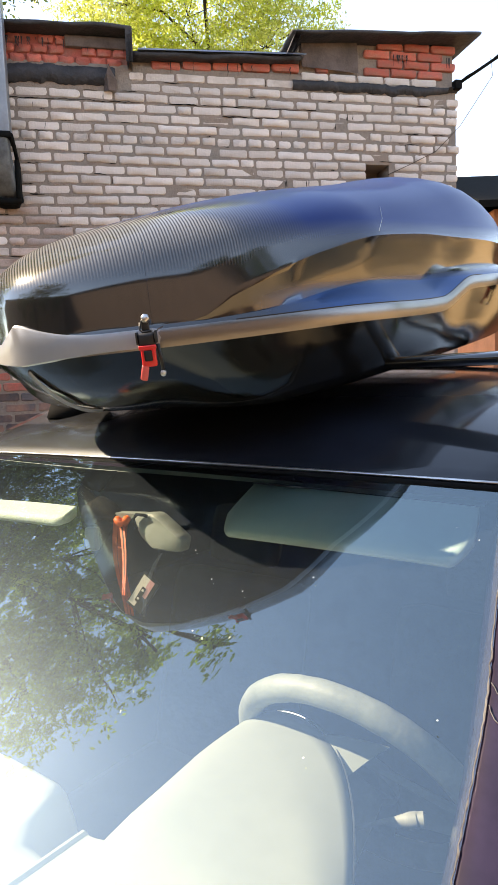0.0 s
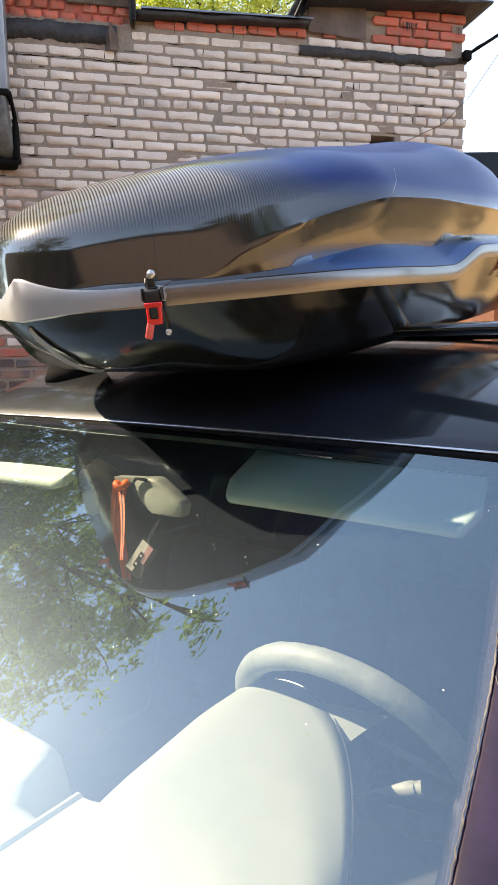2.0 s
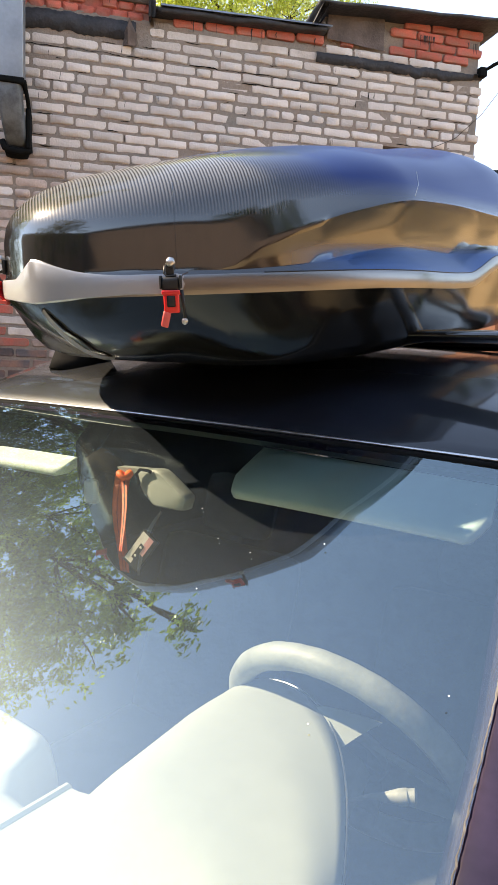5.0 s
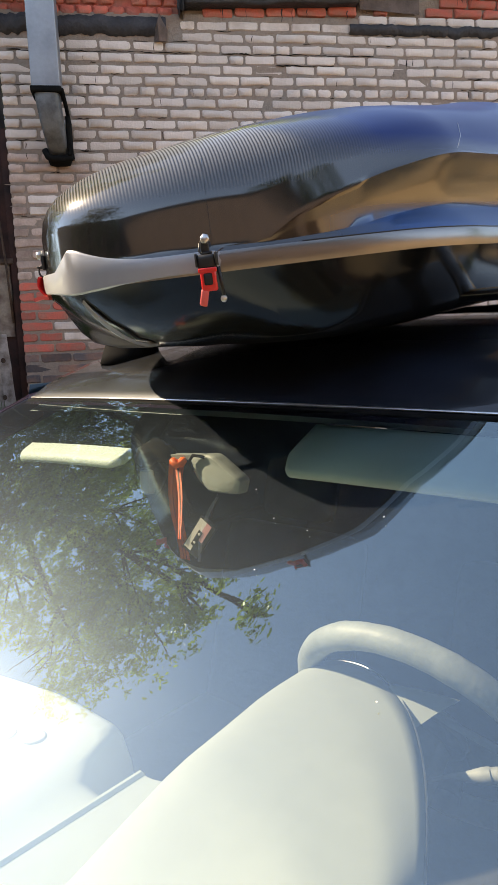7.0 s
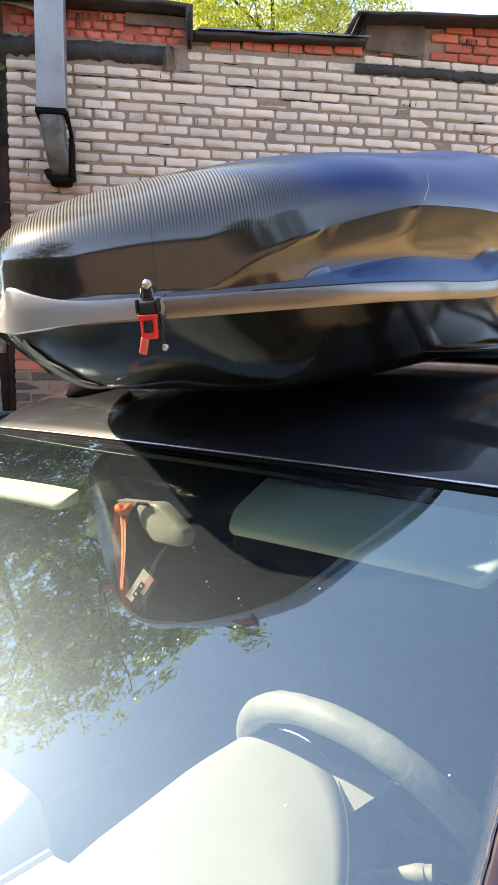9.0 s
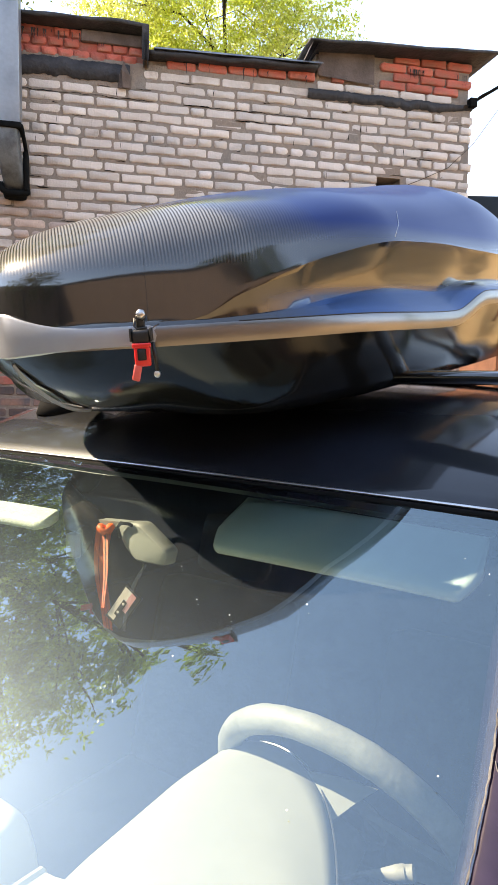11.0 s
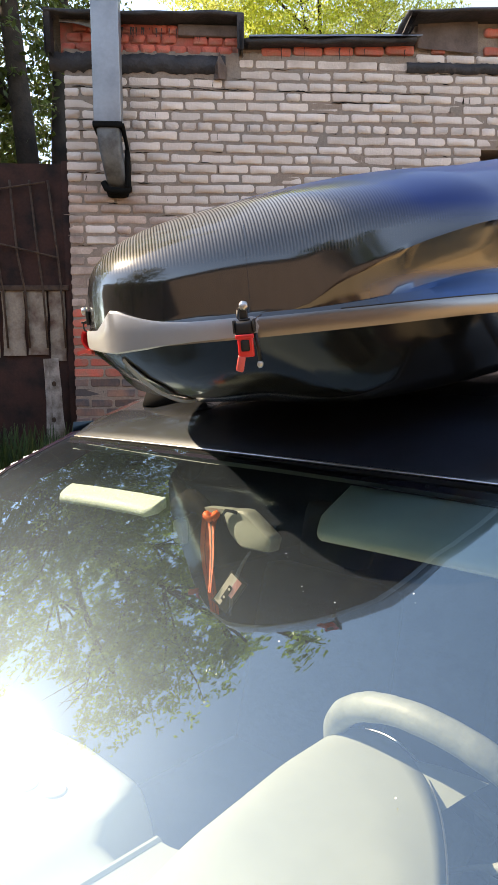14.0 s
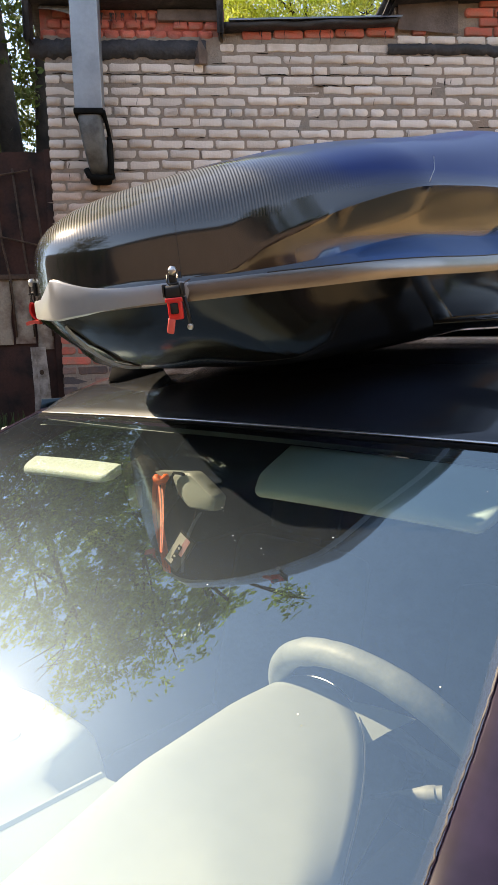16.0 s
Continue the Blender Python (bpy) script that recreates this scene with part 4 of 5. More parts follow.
def side_section(y):
    """Half outline of the body at a station: (x, z) from sill to belt."""
    front = max(0.0, (-y - 1.2) / 0.55)
    back = max(0.0, (y - 2.0) / 0.6)
    pinch = 1 - 0.16 * front ** 2 - 0.12 * back ** 2
    return [(0.80 * pinch, -1.24), (0.85 * pinch, -1.12), (0.875 * pinch, -0.85), (0.865 * pinch, -0.66), (0.845 * pinch, -0.56), (0.80 * pinch, -0.50)]


def build_car():
    car = thing("car", "black parked car with a glossy roof and pale cabin", "car", CAR)
    # roof skin
    bm = bmesh.new()
    ys = [0, 0.006, 0.02, 0.05, 0.09, 0.14, 0.2, 0.28, 0.38, 0.5, 0.65, 0.8, 1.0, 1.15, 1.3, 1.45]
    rows = []
    for y in ys:
        hw = 0.600 + 0.055 * min(1, y / 0.25)
        row = [(hw * (k / 14 - 1), 0, 0) for k in range(29)]
        row = [(x, y - 0.0 + 0.03 * (x / 0.6) ** 2 * max(0, 1 - y), roof_z(x, y) - (0.006 if y == 0 else 0)) for x, _, _ in row]
        edge = [(s * (hw + 0.03), y, roof_z(hw, y) - 0.035) for s in (-1, 1)]
        low = [(s * (hw + 0.055), y, roof_z(hw, y) - 0.08) for s in (-1, 1)]
        rows.append([low[0], edge[0], *row, edge[1], low[1]])
    sheet(bm, rows)
    part("roof", bm, M_PAINT, car, "glossy black roof skin")
    # bright strip and rubber along the windscreen's upper edge
    bm = bmesh.new()
    tube(bm, [(x, -0.001 + 0.03 * (x / 0.6) ** 2, roof_z(x, 0) - 0.001) for x in [-0.6 + 0.05 * k for k in range(25)]], 0.0028, 6)
    part("bright_strip", bm, M_STEEL, car, "thin bright strip")
    bm = bmesh.new()
    tube(bm, [(x, -0.008 + 0.03 * (x / 0.6) ** 2, roof_z(x, 0) - 0.008) for x in [-0.6 + 0.05 * k for k in range(25)]], 0.006, 6)
    part("upper_seal", bm, M_RUBBERBLACK, car, "black rubber seal")
    # windscreen
    bm = bmesh.new()
    gy = [-0.008 - 0.036 * k for k in range(21)]
    rows = [[(glass_half(y) * (k / 12 - 1), y + 0.03 * (k / 12 - 1) ** 2, glass_z(glass_half(y) * (k / 12 - 1), y)) for k in range(25)] for y in gy]
    sheet(bm, rows)
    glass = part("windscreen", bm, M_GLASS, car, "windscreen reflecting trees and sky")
    glass.visible_shadow = False
    if glass.data.polygons[0].normal.z < 0:
        glass.data.flip_normals()
    for s in (-1, 1):
        bm = bmesh.new()
        rows = []
        for y in [0.02] + gy:
            g = glass_half(y)
            zc = glass_z(s * g, y)
            yy = y + 0.03
            rows.append([(s * (g - 0.004), yy, zc - 0.004), (s * (g + 0.004), yy, zc + 0.0015), (s * (g + 0.045), yy + 0.004, zc - 0.004), (s * (g + 0.082), yy + 0.012, zc - 0.014), (s * (g + 0.095), yy + 0.02, zc - 0.06), (s * (g + 0.05), yy + 0.02, zc - 0.075), (s * (g - 0.02), yy, zc - 0.05)])
        sheet(bm, rows, True)
        part("windscreen_pillar", bm, M_FRIT, car, "dark plum-black windscreen pillar")
        bm = bmesh.new()
        r = random.Random(12 + s)
        rows = []
        for y in gy:
            g = glass_half(y)
            for d in (0.0, 0.006, 0.012, 0.018, 0.024, 0.030):
                w, v = r.uniform(-0.0009, 0.0009), r.uniform(-0.0006, 0.0012)
                gg, yy = glass_half(y - d), y - d
                rows.append([(s * (gg - 0.0020 + w), yy + 0.03, glass_z(s * gg, yy) + 0.0012), (s * (gg - 0.0015 + w), yy + 0.03, glass_z(s * gg, yy) + 0.0026), (s * (gg - 0.0008 + w + v), yy + 0.03, glass_z(s * gg, yy) + 0.0024)])
        if s > 0:
            sheet(bm, rows)
            part("glass_seal", bm, M_SEAL, car, "pale ragged dried seal edge")
            bm = bmesh.new()
            rows = []
            for y in gy:
                g, wv = glass_half(y), 0.004 * noise.noise((y * 11, 2, 6))
                rows.append([(g - d, y + 0.03, glass_z(g - d, y) + 0.0022) for d in (0.008 + 0.6 * wv, 0.006 + wv * 0.4, 0.004, 0.0015)])
            sheet(bm, rows)
            film = part("dust_band", bm, M_DUSTBAND, car, "greyish dusty band along the glass edge")
            film.visible_shadow = False
            bm = bmesh.new()
            for a0, pts in ((-0.217, ((0, 0), (0.004, -0.003), (0.008, -0.0075), (0.017, -0.010), (0.028, -0.015), (0.045, -0.024))), (-0.236, ((0, 0), (0.003, -0.005), (0.008, -0.010), (0.016, -0.014), (0.027, -0.020), (0.038, -0.022), (0.051, -0.025)))):
                tube(bm, [(glass_half(a0) + 0.002 + dx, a0 + 0.03 + dy, glass_z(glass_half(a0), a0 + dy) + 0.0035 - 0.09 * dx) for dx, dy in pts], 0.0006, 5)
            part("peeling_seal", bm, M_SEAL, car, "peeling strip of old seal")
        else:
            sheet(bm, rows)
            part("glass_seal", bm, M_RUBBERBLACK, car, "black rubber seal")
            bm = bmesh.new()
            for y0, y1 in ((-0.190, -0.180), (-0.173, -0.155), (-0.143, -0.127), (-0.115, -0.103), (-0.093, -0.081)):
                f = lambda y, o: (-(glass_half(y) + o), y + 0.03, glass_z(-glass_half(y), y) + 0.0065)
                for o0, o1, e in ((0.005, 0.009, 0.0), (0.012, 0.015, 0.004)):
                    q = [bm.verts.new(f(y0 + e, o0)), bm.verts.new(f(y1 - e, o0)), bm.verts.new(f(y1 - e, o1)), bm.verts.new(f(y0 + e, o1))]
                    bm.faces.new(q)
            part("lettering_bar", bm, M_SPECK, car, "row of white marks", smooth=False)
    # black print along the glass's upper border
    bm = bmesh.new()
    sheet(bm, [[(0.6 * (k / 12 - 1), y + 0.03 * (k / 12 - 1) ** 2, glass_z(0.6 * (k / 12 - 1), y) - 0.003) for k in range(25)] for y in (-0.008, -0.016, -0.024)])
    part("border_print", bm, M_FRIT, car, "black printed glass border")
    # hood
    bm = bmesh.new()
    rows = []
    for k in range(14):
        y = -0.74 - k * 0.08
        z = -0.372 - 0.012 * k - 0.0009 * k * k
        rows.append([(x, y + 0.06 * (x / 0.78) ** 2, z - 0.10 * (x / 0.78) ** 2 - 0.05 * abs(x / 0.78) ** 5) for x in [0.80 * (j / 10 - 1) for j in range(21)]])
    sheet(bm, rows)
    part("hood", bm, M_PAINT, car, "glossy black hood")
    bm = bmesh.new()
    sheet(bm, [[(x, y, z - 0.10 * (x / 0.78) ** 2) for x in [0.76 * (j / 8 - 1) for j in range(17)]] for y, z in ((-0.70, -0.365), (-0.725, -0.378), (-0.745, -0.372))])
    part("cowl", bm, M_BLACKPL, car, "black plastic cowl")
    # sides
    for s in (-1, 1):
        bm = bmesh.new()
        sheet(bm, [[(s * x, y, z) for x, z in side_section(y)] for y in [-1.78 + 0.12 * k for k in range(38)]])
        part("side_panel", bm, M_PAINT, car, "black body side")
        bm = bmesh.new()
        sheet(bm, [[(s * (0.80 - 0.16 * k / 4), y, -0.50 + 0.52 * k / 4) for k in range(5)] for y in (0.05, 0.4, 0.75, 1.1, 1.4)])
        part("side_window", bm, M_DIMMED, car, "side window darkened to dim the cabin")
        for y in (0.55, 1.4):
            bm = bmesh.new()
            sheet(bm, [[(s * (0.806 - 0.16 * k / 4), y + d, -0.50 + 0.52 * k / 4) for k in range(5)] for d in (-0.03, 0.03)])
            part("door_pillar", bm, M_FRIT, car)
        bm = bmesh.new()
        sheet(bm, [[(s * (0.80 + (glass_half(y) + 0.05 - 0.80) * k / 4), y + 0.03, -0.50 + (glass_z(s * glass_half(y), y) - 0.05 + 0.50) * k / 4) for k in range(5)] for y in (0.02, -0.15, -0.3, -0.45, -0.6, -0.74)])
        part("quarter_window", bm, M_DIMMED, car, "front side window darkened to dim the cabin")
        bm = bmesh.new()
        sheet(bm, [[(s * (0.82 - 0.17 * k / 4), y + b * k / 4, -0.52 + 0.56 * k / 4) for k in range(5)] for y, b in ((1.36, 0.0), (1.6, -0.10), (1.95, -0.40))])
        part("rear_pillar", bm, M_PAINT, car)
        for wy in (-1.18, 1.55):
            wh = new("wheel")
            wh.parent = car
            wh.matrix_basis = pose(s * 0.76, wy, -1.165)
            bm = bmesh.new()
            tube(bm, [(0, 0.235 * math.cos(a), 0.235 * math.sin(a)) for a in [k * math.pi / 12 for k in range(24)]], 0.085, 8, True)
            part("tyre", bm, M_RUBBERBLACK, wh)
            bm = bmesh.new()
            disc(bm, (s * 0.02, 0, 0), (s, 0, 0), 0.19, 0.05, 20, 0.01)
            part("rim", bm, M_SILVER, wh)
    bm = bmesh.new()
    sheet(bm, [[(0.73 * (j / 6 - 1), y, z) for j in range(13)] for y, z in ((-1.76, -1.15), (-1.80, -0.85), (-1.78, -0.62), (-1.74, -0.58))])
    part("nose_panel", bm, M_PAINT, car)
    bm = bmesh.new()
    sheet(bm, [[(0.74 * (j / 6 - 1), y, z) for j in range(13)] for y, z in ((1.55, -0.42), (1.9, -0.45), (2.4, -0.50), (2.62, -0.58), (2.66, -0.9), (2.6, -1.15))])
    part("tail_panel", bm, M_PAINT, car)
    bm = bmesh.new()
    sheet(bm, [[(hw * (j / 6 - 1), y, z) for j in range(13)] for y, z, hw in ((1.44, 0.06, 0.58), (1.6, -0.15, 0.62), (1.8, -0.42, 0.66))])
    part("rear_window", bm, M_DIMMED, car, "rear window darkened to dim the cabin")
    bm = bmesh.new()
    box(bm, (-0.78, -1.6, -1.22), (0.78, 2.4, -1.18))
    part("floor_pan", bm, M_INTERIOR, car)
    # cabin
    bm = bmesh.new()
    rows = []
    for y in (0.01, 0.06, 0.15, 0.3, 0.6, 1.0, 1.4):
        rows.append([(x, y, roof_z(x, y) - 0.035) for x in [0.58 * (j / 8 - 1) for j in range(17)]])
    sheet(bm, rows)
    part("headliner", bm, M_CREAM, car, "pale headliner")
    bm = bmesh.new()
    rows = []
    for k in range(25):
        row = []
        for j in range(45):
            x = -0.66 + 0.855 * j / 44
            yr = -0.318 - 0.15 * max(0.0, -0.03 - x) - 0.09 * ease((x - 0.105) / 0.05)
            yr = max(yr, -0.44)
            s = k / 20
            y = -0.70 + (yr + 0.70) * min(s, 1.0) + 0.012 * max(0, k - 20)
            z = -0.412 + 0.012 * math.cos(x * 5) - 0.018 * max(0, s - 0.75) ** 2 - (0.0, 0.006, 0.025, 0.07, 0.16)[max(0, k - 20)]
            z -= 0.012 * ease((x - 0.12) / 0.06)
            row.append((x, y, z))
        rows.append(row)
    sheet(bm, rows)
    part("dashboard", bm, M_DASH, car, "pale sunlit dashboard")
    # shelf that carries the instrument hood, its left end a straight upturned lip
    bm = bmesh.new()
    rows = []
    for k in range(13):
        s = k / 10
        row = []
        for x, dz in ((0.203, -0.09), (0.202, -0.004), (0.204, 0.0), (0.208, 0.0), (0.211, -0.004), (0.225, -0.005), (0.25, -0.004), (0.32, -0.004), (0.45, -0.01), (0.62, -0.05)):
            yr = -0.350 + 0.30 * max(0.0, x - 0.215)
            row.append((x, -0.70 + (min(yr, -0.25) + 0.70) * min(s, 1.0) + 0.004 * max(0, k - 10), -0.408 + dz - (0.0, 0.004, 0.02)[max(0, k - 10)]))
        rows.append(row)
    sheet(bm, rows)
    part("instrument_shelf", bm, M_DASH, car, "pale shelf under the instrument hood", flat_angle=40)
    bm = bmesh.new()
    sheet(bm, [[(x, y, z) for x in (-0.66, -0.3, 0, 0.3, 0.66)] for y, z in ((-0.30, -0.50), (-0.26, -0.7), (-0.22, -0.95), (-0.22, -1.15))])
    part("dashboard_face", bm, M_INTERIOR, car, "dark lower dashboard")
    # round demister vents in the dash top
    for x, y in ((0.012, -0.418), (0.050, -0.398)):
        bm = bmesh.new()
        disc(bm, (x, y, -0.402), (0, 0.05, 1), 0.016, 0.004, 20, -0.002)
        part("demister_vent", bm, M_VENT, car, "round grey demister vent")
    # instrument hood
    bm = bmesh.new()
    rows = []
    for k in range(19):
        s = k / 18
        row = []
        for j in range(33):
            u = j / 16 - 1
            x = 0.40 + (0.190 if u > 0 else 0.118 + 0.085 * s) * u
            y1 = -0.034 - 4.0 * (x - 0.292) ** 2
            y = -0.62 + (y1 + 0.62) * s
            prof = (1 - abs(u) ** (16 if u > 0 else 5)) ** 0.5 if abs(u) < 1 else 0.0
            row.append((x, y, -0.455 + 0.10 * prof * min(1, 0.25 + s * 1.6) ** 0.8 - 0.012 * max(0, s - 0.8) / 0.2))
        rows.append(row)
    lip = [(0.40 + (x - 0.40) * 0.99, y + 0.003, z - 0.006) for x, y, z in rows[-1]]
    lip2 = [(0.40 + (x - 0.40) * 0.97, y - 0.006, z - 0.014) for x, y, z in rows[-1]]
    inner = [(0.40 + (x - 0.40) * 0.95, y - 0.10, z - 0.03) for x, y, z in rows[-1]]
    sheet(bm, rows + [lip, lip2, inner])
    part("instrument_hood", bm, M_DASH, car, "rounded pale instrument hood")
    bm = bmesh.new()
    tube(bm, [Vector(p) + Vector((0.001, 0.002, 0.004)) for p in lip[31:5:-1]], 0.0013, 6)
    part("hood_piping", bm, M_STEEL, car, "thin shiny lip piping")
    # steering wheel
    sw = new("steering_wheel")
    sw.parent = car
    sw.matrix_basis = pose(0.40, -0.015, -0.443, -62, 0, 0)
    tagged(sw, "pale padded steering wheel")
    bm = bmesh.new()
    tube(bm, [(0.178 * math.cos(a), 0.178 * math.sin(a), 0) for a in [k * math.pi / 48 for k in range(96)]], [0.0190 + 0.0012 * noise.noise((k * 0.45, 3, 1)) for k in range(96)], 12, True)
    part("rim", bm, M_WHEEL, sw)
    bm = bmesh.new()
    rows = [[(rr * math.cos(a), rr * 0.8 * math.sin(a), h) for a in [k * math.pi / 12 for k in range(24)]] for rr, h in ((0.066, -0.008), (0.068, 0.0), (0.058, 0.015), (0.03, 0.022))]
    vs = sheet(bm, rows, True)
    bm.faces.new(vs[-1])
    part("hub", bm, M_WHEEL, sw)
    for a in (190, 4, 90):
        bm = bmesh.new()
        rows = []
        for t in range(7):
            x = 0.03 + 0.145 * t / 6
            w = 0.070 - 0.048 * (t / 6) ** 0.8
            rows.append([(x, -w, -0.014), (x, -w * 0.8, 0.002), (x, 0, 0.010 - 0.004 * t / 6), (x, w * 0.8, 0.002), (x, w, -0.014)])
        vs = sheet(bm, rows)
        bmesh.ops.transform(bm, matrix=pose(0, 0, 0, 0, 0, a), verts=bm.verts)
        part("spoke", bm, M_WHEEL, sw)
    bm = bmesh.new()
    tube(bm, [(0, 0, -0.02), (0, 0, -0.20)], 0.05, 10)
    part("column", bm, M_WHEEL, sw)
    # cover over the column, between the hood and the wheel
    bm = bmesh.new()
    rows = []
    for y, z, xl, xr in ((-0.020, -0.388, 0.345, 0.450), (-0.032, -0.374, 0.335, 0.462), (-0.040, -0.372, 0.335, 0.462), (-0.080, -0.374, 0.335, 0.452), (-0.125, -0.380, 0.335, 0.441), (-0.135, -0.40, 0.335, 0.436), (-0.14, -0.49, 0.335, 0.420), (-0.10, -0.51, 0.335, 0.420)):
        rows.append([(xl + (xr - xl) * k / 8, y + 0.30 * (xl + (xr - xl) * k / 8 - 0.456), z + 0.006 * math.sin(math.pi * k / 8)) for k in range(9)])
    sheet(bm, rows)
    part("column_cover", bm, M_DASH, car, "pale steering column cover")
    bm = bmesh.new()
    tube(bm, [(-0.05, 0.03, -0.05), (-0.16, 0.045, -0.045), (-0.205, 0.05, -0.04)], [0.007, 0.008, 0.011], 8)
    part("stalk", bm, M_BLACKPL, sw, "black control stalk")
    bm = bmesh.new()
    tube(bm, [(0.46, -0.13, -0.435), (0.492, -0.116, -0.421), (0.505, -0.110, -0.420), (0.520, -0.104, -0.416), (0.522, -0.103, -0.416), (0.530, -0.099, -0.414), (0.531, -0.098, -0.414), (0.538, -0.095, -0.413), (0.540, -0.094, -0.413)],
         [0.003, 0.003, 0.006, 0.0092, 0.0102, 0.0104, 0.0094, 0.0102, 0.007], 14)
    part("control_stalk", bm, M_VENT, car, "pale tapered control stalk", flat_angle=35)
    # sun visors
    for xa, xb, ya, yb in ((0.225, 0.577, 0.0, -0.102), (-0.09, -0.40, -0.098, -0.134)):
        bm = bmesh.new()
        rows = []
        for j in range(61):
            u = j / 60
            x = xa + (xb - xa) * u
            cut = (yb - ya) * (0.30 * max(0, 1 - u / 0.07) ** 2 + 0.34 * max(0, (u - 0.95) / 0.05) ** 2.2)
            ring = []
            for f, dz in ((0.0, 0.0), (0.35, 0.0), (0.7, 0.0), (0.96, 0.001), (1.0, 0.007), (0.96, 0.014), (0.7, 0.017), (0.35, 0.017), (0.0, 0.017)):
                y = ya + (yb - ya - cut + (0.022 * u if xa > 0 else 0)) * f
                ring.append((x + (0.008 * u ** 3 * f if xa > 0 else 0), y, cabin_z(x, y) - 0.028 - dz))
            rows.append(ring)
        vs = sheet(bm, rows)
        bm.faces.new(vs[0])
        bm.faces.new(vs[-1][::-1])
        part("sun_visor", bm, M_CREAM, car, "pale vinyl sun visor folded up")
    # inside mirror
    mir = new("inside_mirror")
    mir.parent = car
    tagged(mir, "pale plastic rear-view mirror on a black mount")

    def prism(outline_xz, y0, y1, mat, name, label=""):
        """A flat-faced housing: an outline seen from the front, its edges eased, with a domed back."""
        bm = bmesh.new()
        cx, cz = sum(p[0] for p in outline_xz) / len(outline_xz), sum(p[1] for p in outline_xz) / len(outline_xz)
        n = len(outline_xz)
        ring = []
        for i, p in enumerate(outline_xz):
            a, c = Vector(outline_xz[i - 1]), Vector(outline_xz[(i + 1) % n])
            p = Vector(p)
            ring += [p.lerp(a, 0.14), p.lerp((a + c) / 2, 0.06), p.lerp(c, 0.14)]
        lay = lambda f, y: [(cx + (q[0] - cx) * f, y, cz + (q[1] - cz) * f) for q in ring]
        vs = sheet(bm, [lay(0.86, y0), lay(0.97, y0 + 0.003), lay(1.0, y0 + 0.009), lay(1.0, y1 - 0.003), lay(0.95, y1)], True)
        bm.faces.new(vs[0][::-1])
        bm.faces.new(vs[-1])
        return part(name, bm, mat, mir, label, flat_angle=40)

    prism(((0.040, -0.078), (0.096, -0.071), (0.154, -0.106), (0.147, -0.128), (0.087, -0.130), (0.062, -0.112)), -0.096, -0.070, M_WHEEL, "housing")
    prism(((-0.014, -0.088), (-0.012, -0.079), (0.070, -0.073), (0.072, -0.083)), -0.094, -0.078, M_WHEEL, "top_edge")
    prism(((-0.082, -0.112), (-0.056, -0.110), (-0.055, -0.152), (-0.081, -0.153)), -0.092, -0.080, M_WHEEL, "arm_cover")
    bm = bmesh.new()
    tube(bm, [(-0.094, -0.075, -0.104), (-0.070, -0.082, -0.088), (-0.040, -0.085, -0.074), (-0.012, -0.085, -0.080), (0.010, -0.086, -0.092)], [0.012, 0.020, 0.020, 0.015, 0.010], 10)
    tube(bm, [(-0.088, -0.08, -0.10), (-0.094, -0.08, -0.13), (-0.086, -0.08, -0.155)], [0.012, 0.011, 0.006], 8)
    part("mount", bm, M_RUBBERBLACK, mir, "black mirror mount")
    bm = bmesh.new()
    tube(bm, [(0.060, -0.100, -0.098), (0.056, -0.102, -0.082), (0.064, -0.102, -0.074), (0.078, -0.100, -0.074), (0.084, -0.098, -0.076)], 0.0028, 6)
    part("wire_hook", bm, M_RUBBERBLACK, mir, "black wire hook")
    # rear of the cabin
    bm = bmesh.new()
    sheet(bm, [[(0.74 * (j / 6 - 1), y, z) for j in range(13)] for y, z in ((1.02, -1.16), (1.05, -0.80), (1.20, -0.76), (1.34, -0.36), (1.40, -0.34), (1.78, -0.36))])
    part("rear_bench", bm, M_SEAT, car, "dark cloth rear bench")
    for s in (-1, 1):
        bm = bmesh.new()
        sheet(bm, [[(s * (0.775 + 0.02 * k), y, -1.18 + 0.34 * k) for k in range(3)] for y in (-0.70, 0.0, 0.6, 1.2, 1.8)])
        part("door_lining", bm, M_INTERIOR, car)
    # front seats
    for s in (-1, 1):
        st = new("front_seat")
        st.parent = car
        st.matrix_basis = pose(s * 0.37, 0.42, -1.0)
        tagged(st, "grey cloth front seat")
        bm = bmesh.new()
        box(bm, (-0.24, -0.35, -0.10), (0.24, 0.15, 0.06), 0.05)
        part("cushion", bm, M_SEAT, st)
        bm = bmesh.new()
        box(bm, (-0.23, -0.06, 0.0), (0.23, 0.06, 0.58), 0.05, pose(0, 0.14, 0, -15, 0, 0))
        part("backrest", bm, M_SEAT, st)
        bm = bmesh.new()
        box(bm, (-0.12, -0.04, 0.60), (0.12, 0.04, 0.78), 0.04, pose(0, 0.14, 0, -15, 0, 0))
        part("headrest", bm, M_SEAT, st)
    # specks of dirt on the glass
    r = random.Random(5)
    for x, y in ((0.305, -0.203), (0.356, -0.205), (0.62, -0.25), (0.43, -0.16), (0.25, -0.17), (0.52, -0.33), (0.57, -0.06), (0.60, -0.07), (0.33, -0.27)):
        bm = bmesh.new()
        disc(bm, (x, y, glass_z(x, y) + 0.0008), (0, -0.42, 0.9), r.uniform(0.0005, 0.0010), 0.0004, 7)
        part("dirt_speck", bm, M_SPECK, car)
    return car


def build_trinkets():
    rb = thing("ribbon", "orange and black striped ribbon tied to the mirror", "ribbon", CAR @ pose(0.03, -0.105, -0.085))
